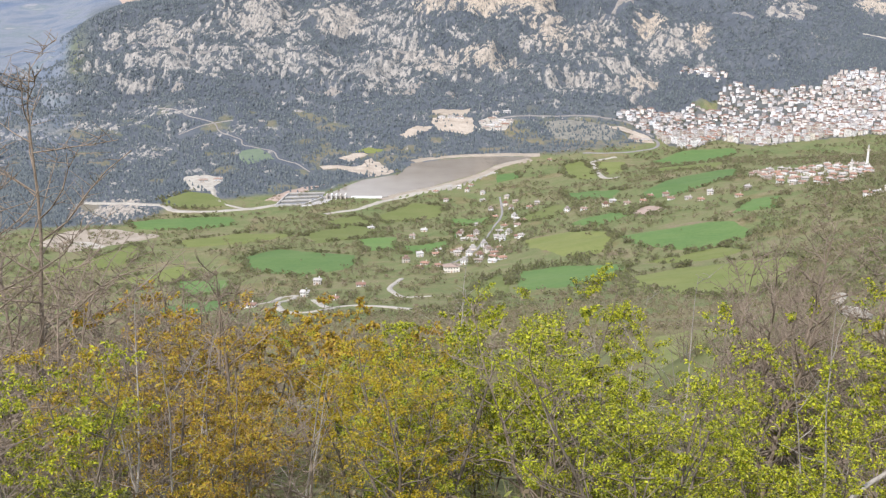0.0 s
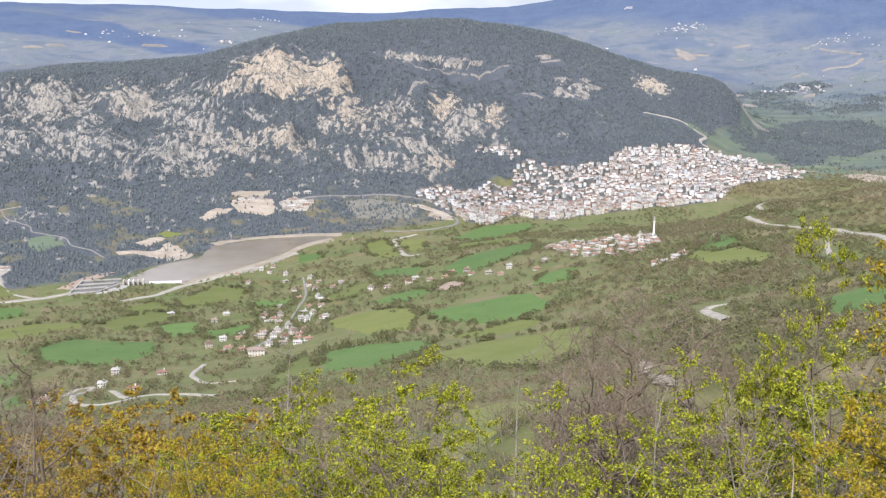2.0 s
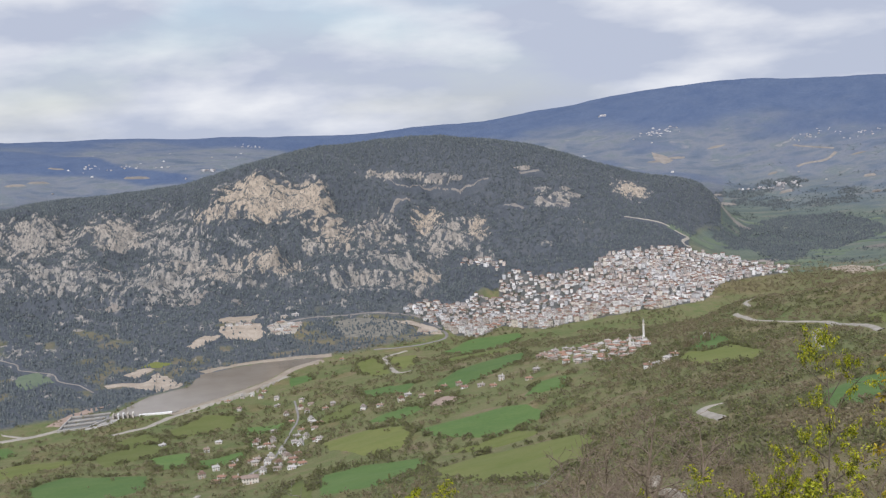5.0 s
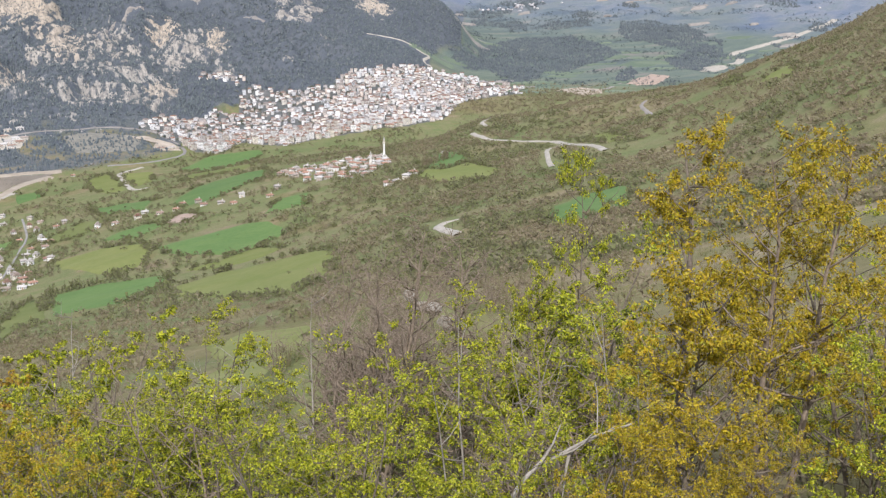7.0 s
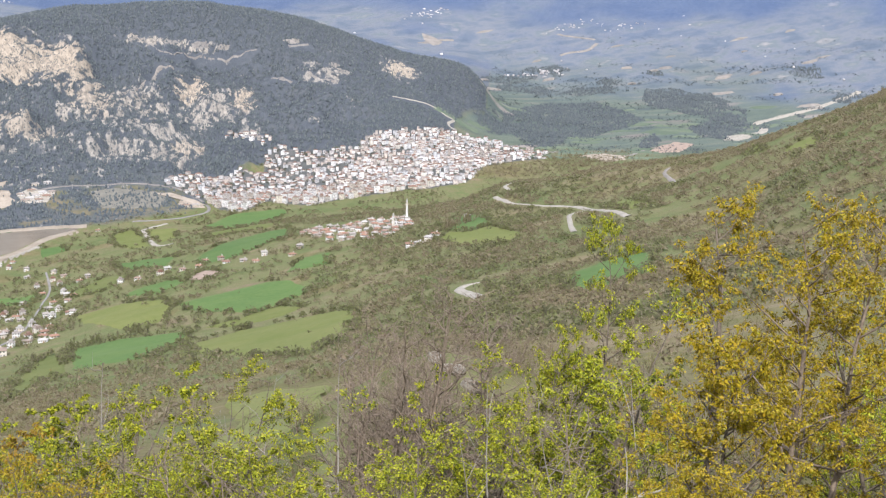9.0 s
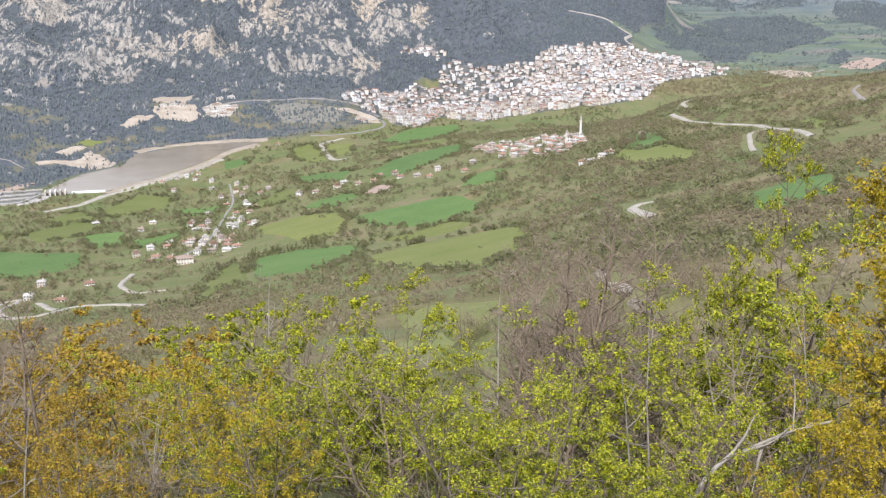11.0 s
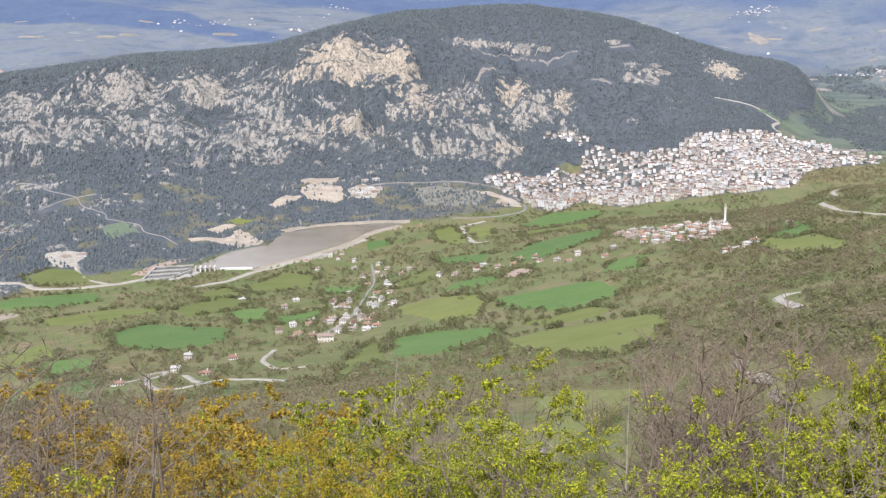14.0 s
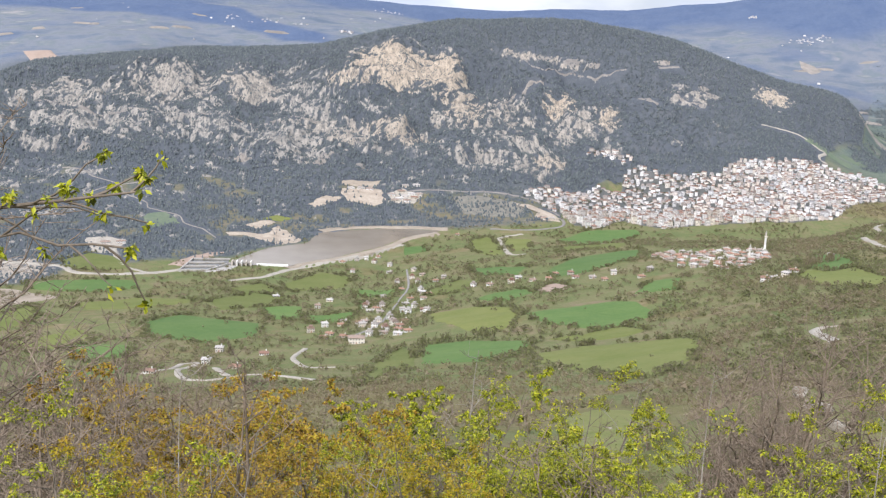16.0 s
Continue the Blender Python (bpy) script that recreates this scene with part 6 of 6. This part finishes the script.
plant(young_tree("bare_tree", "thin leafless sapling among russet shrubs", 36, 4.0, 2, None, 0, spread=0.1, limbs=16, twigs=9, bark=GREYBARK, thick=2.0, stout=1.6), -12.9, 12.4, -12.4 * math.tan(radians(15.2)), 0, 0.8)
plant(young_tree("bare_tree", "pale leafless sapling stems", 37, 3.6, 3, None, 0, spread=0.15, limbs=6, twigs=4, bark=DEADWOOD), -1.2, 14.0, -14.0 * math.tan(radians(16.8)), 30, 0.8)
plant(young_tree("bare_tree", "pale leafless sapling stems", 38, 3.6, 3, None, 0, spread=0.2, limbs=6, twigs=4, bark=DEADWOOD), 8.2, 17.0, -17.0 * math.tan(radians(18.0)), 30, 0.8)
plant(young_tree("oak", "leafy young oak rising over the shrubs", 39, 3.6, 4, LEAF_GREEN, 14, spread=0.26), 4.6, 12.5, -12.5 * math.tan(radians(17.2)), 30)
plant(young_tree("oak", "leafy young oak rising over the shrubs", 40, 3.6, 3, LEAF_GREEN, 13, spread=0.26), 1.2, 13.5, -13.5 * math.tan(radians(18.0)), 90)


plant(young_tree("shrub_oak", "dense green shrub beside the viewpoint, leaves painted shade-dark", 45, 2.4, 6, LEAF_SHADED, 12, spread=0.5, limbs=12, twigs=7), -23.5, 6.6, -6.6 * math.tan(radians(26.5)), 20, 1.2)


def crag(name, label, bearing, distance, top, w, seed):
    """A weathered limestone block on the slope, its top at a height against the eye."""
    rng = np.random.default_rng(seed)
    x, y = math.sin(radians(bearing)) * distance, math.cos(radians(bearing)) * distance
    z = float(ground_z(x, y)[0])
    bm = bmesh.new()
    bmesh.ops.create_icosphere(bm, subdivisions=4, radius=1.0)
    shift = Vector(rng.uniform(-50, 50, 3))
    cuts = [(Vector(rng.normal(0, 1, 3)).normalized(), rng.uniform(0.32, 0.75)) for _ in range(12)]
    for v in bm.verts:
        for nrm, k in cuts:
            over = v.co.dot(nrm) - k
            if over > 0:
                v.co -= nrm * over * 0.9
        v.co *= 1 + 0.16 * noise.fractal(v.co * 2.2 + shift, 0.8, 2.1, 5)
    h = (top - z) / 1.6
    for v in bm.verts:
        v.co = Vector((v.co.x * w, v.co.y * w * 0.6, (v.co.z + 0.75) * h + 0.25 * h * v.co.x))
    me = bpy.data.meshes.new(name)
    bm.to_mesh(me)
    bm.free()
    me.materials.append(LIMESTONE)
    ob = new(name, me)
    ob.location = (x, y, z)
    ob.rotation_euler = (0, 0, rng.uniform(0, 3.1))
    return tagged(ob, label, "rock", "limestone outcrop")


for k, (b, d, up, w) in enumerate(((18.9, 24.5, 0.22, 0.4), (19.8, 24.0, 0.2, 0.6), (20.9, 23.6, 0.25, 0.45))):
    crag("limestone_rock", "pale weathered limestone block on the slope", b, d, float(ground_z(math.sin(radians(b)) * d, math.cos(radians(b)) * d)[0]) + up, w, 60 + k)
crag("boulder", "white boulder lying in a small meadow", 12.42, 168.0, -63.0, 1.1, 71)


SNAG_LINE = ((2.61, 7.2, -4.1), (2.75, 7.35, -3.96), (3.0, 7.52, -3.88), (3.21, 7.56, -3.83), (3.43, 7.6, -3.78), (3.64, 7.63, -3.74), (3.96, 7.59, -3.67))


def snag():
    """A dead bleached branch lying over the shrubs."""
    rng = np.random.default_rng(77)
    root = thing("dead_branch", "bleached dead branch lying over the shrubs", "branch")
    v, f = [], []
    main = np.array(SNAG_LINE)
    tube(smooth_line(main, 4), np.linspace(0.022, 0.009, 25), 7, v, f)
    solid("limb", np.concatenate(v), np.concatenate(f), DEADWOOD, root, smooth=True)
    for t, up, r in ((2, (0.5, 0.1, 0.05), 0.03), (3, (0.45, 0.1, -0.35), 0.04), (3, (0.3, 0, 0.25), 0.016), (4, (0.4, 0.1, 0.2), 0.014), (4, (-0.4, -0.05, -0.45), 0.035), (5, (0.2, 0.2, 0.3), 0.012)):
        v, f = [], []
        tube(wander(rng, main[t], up, 0.45, 6, 0.15), np.linspace(r * 0.6, 0.004, 6), 5, v, f)
        solid("side_branch", v[0], f[0], DEADWOOD, root, smooth=True)


snag()


def roadside_tree():
    """The tree beside the viewpoint: a leaning stem whose lowest boughs reach into the view, in bud."""
    rng = np.random.default_rng(91)
    x, y = -4.4, 5.3
    z = float(ground_z(x, y)[0])
    root = thing("roadside_tree", "sparse tree beside the viewpoint with opening buds", "tree", (x, y, z))
    v, f, anchors = [], [], []
    stem = wander(rng, (0, 0, -0.4), (-0.15, 0.05, 1.0), 5.6, 12, 0.05, 0.03)
    tv, tf = [], []
    tube(stem, np.linspace(0.09, 0.02, 12), 8, tv, tf)
    solid("trunk", tv[0], tf[0], BARK, root, smooth=True)
    goals = ((2.03, -0.28, -0.72), (2.0, -0.36, -0.95), (0.6, 0.9, -2.4), (0.3, -0.9, 0.6), (-0.8, -0.5, -0.3), (-1.1, 0.9, -1.2))
    for g, (gx_, gy_, gz_) in enumerate(goals):
        goal = np.array((gx_ - 0.0, gy_, gz_ - z))
        k = int(np.clip((goal[2] - 0.5) / 0.5, 2, 9))
        s = stem[k] if g != 1 else upper[4]
        t = np.linspace(0, 1, 9)[:, None]
        bough = s + (goal - s) * t + np.array((0, 0, 0.28 if g != 1 else 0.04)) * np.sin(t * math.pi) + rng.normal(0, 0.03, (9, 3)) * np.sin(t * math.pi)
        if g == 0:
            upper = bough
        tube(bough, np.linspace(0.026 if g != 1 else 0.008, 0.005, 9), 6, v, f)
        for q in range(13 if g != 1 else 5):
            u = rng.uniform(0.35, 1.0)
            k2 = min(int(u * 8), 7)
            p = bough[k2] + (bough[k2 + 1] - bough[k2]) * (u * 8 - k2)
            tw = wander(rng, p, (0.75, rng.uniform(-0.6, 0.6), rng.uniform(-0.5, 0.8)), rng.uniform(0.15, 0.45), 5, 0.22)
            tube(tw, np.linspace(0.006, 0.003, 5), 4, v, f)
            if g < 2:
                anchors.append(tw[4])
                if q % 2:
                    anchors.append(tw[2])
        if g < 2:
            anchors.append(bough[8])
    tagged(solid("branchwork", np.concatenate(v), np.concatenate(f), BARK, root, smooth=True), kind="stuff")
    lv, lf = leaf_cloud(rng, np.array(anchors), 24, 0.036, 0.022)
    solid("crown", lv, lf, LEAF_GREEN, root)


roadside_tree()
# leave out the patterns that were never planted
for k in greens + russets + golds + bares + far_kinds + pale:
    if k.name not in SEEN:
        for o in (*k.children, k):
            bpy.data.objects.remove(o)
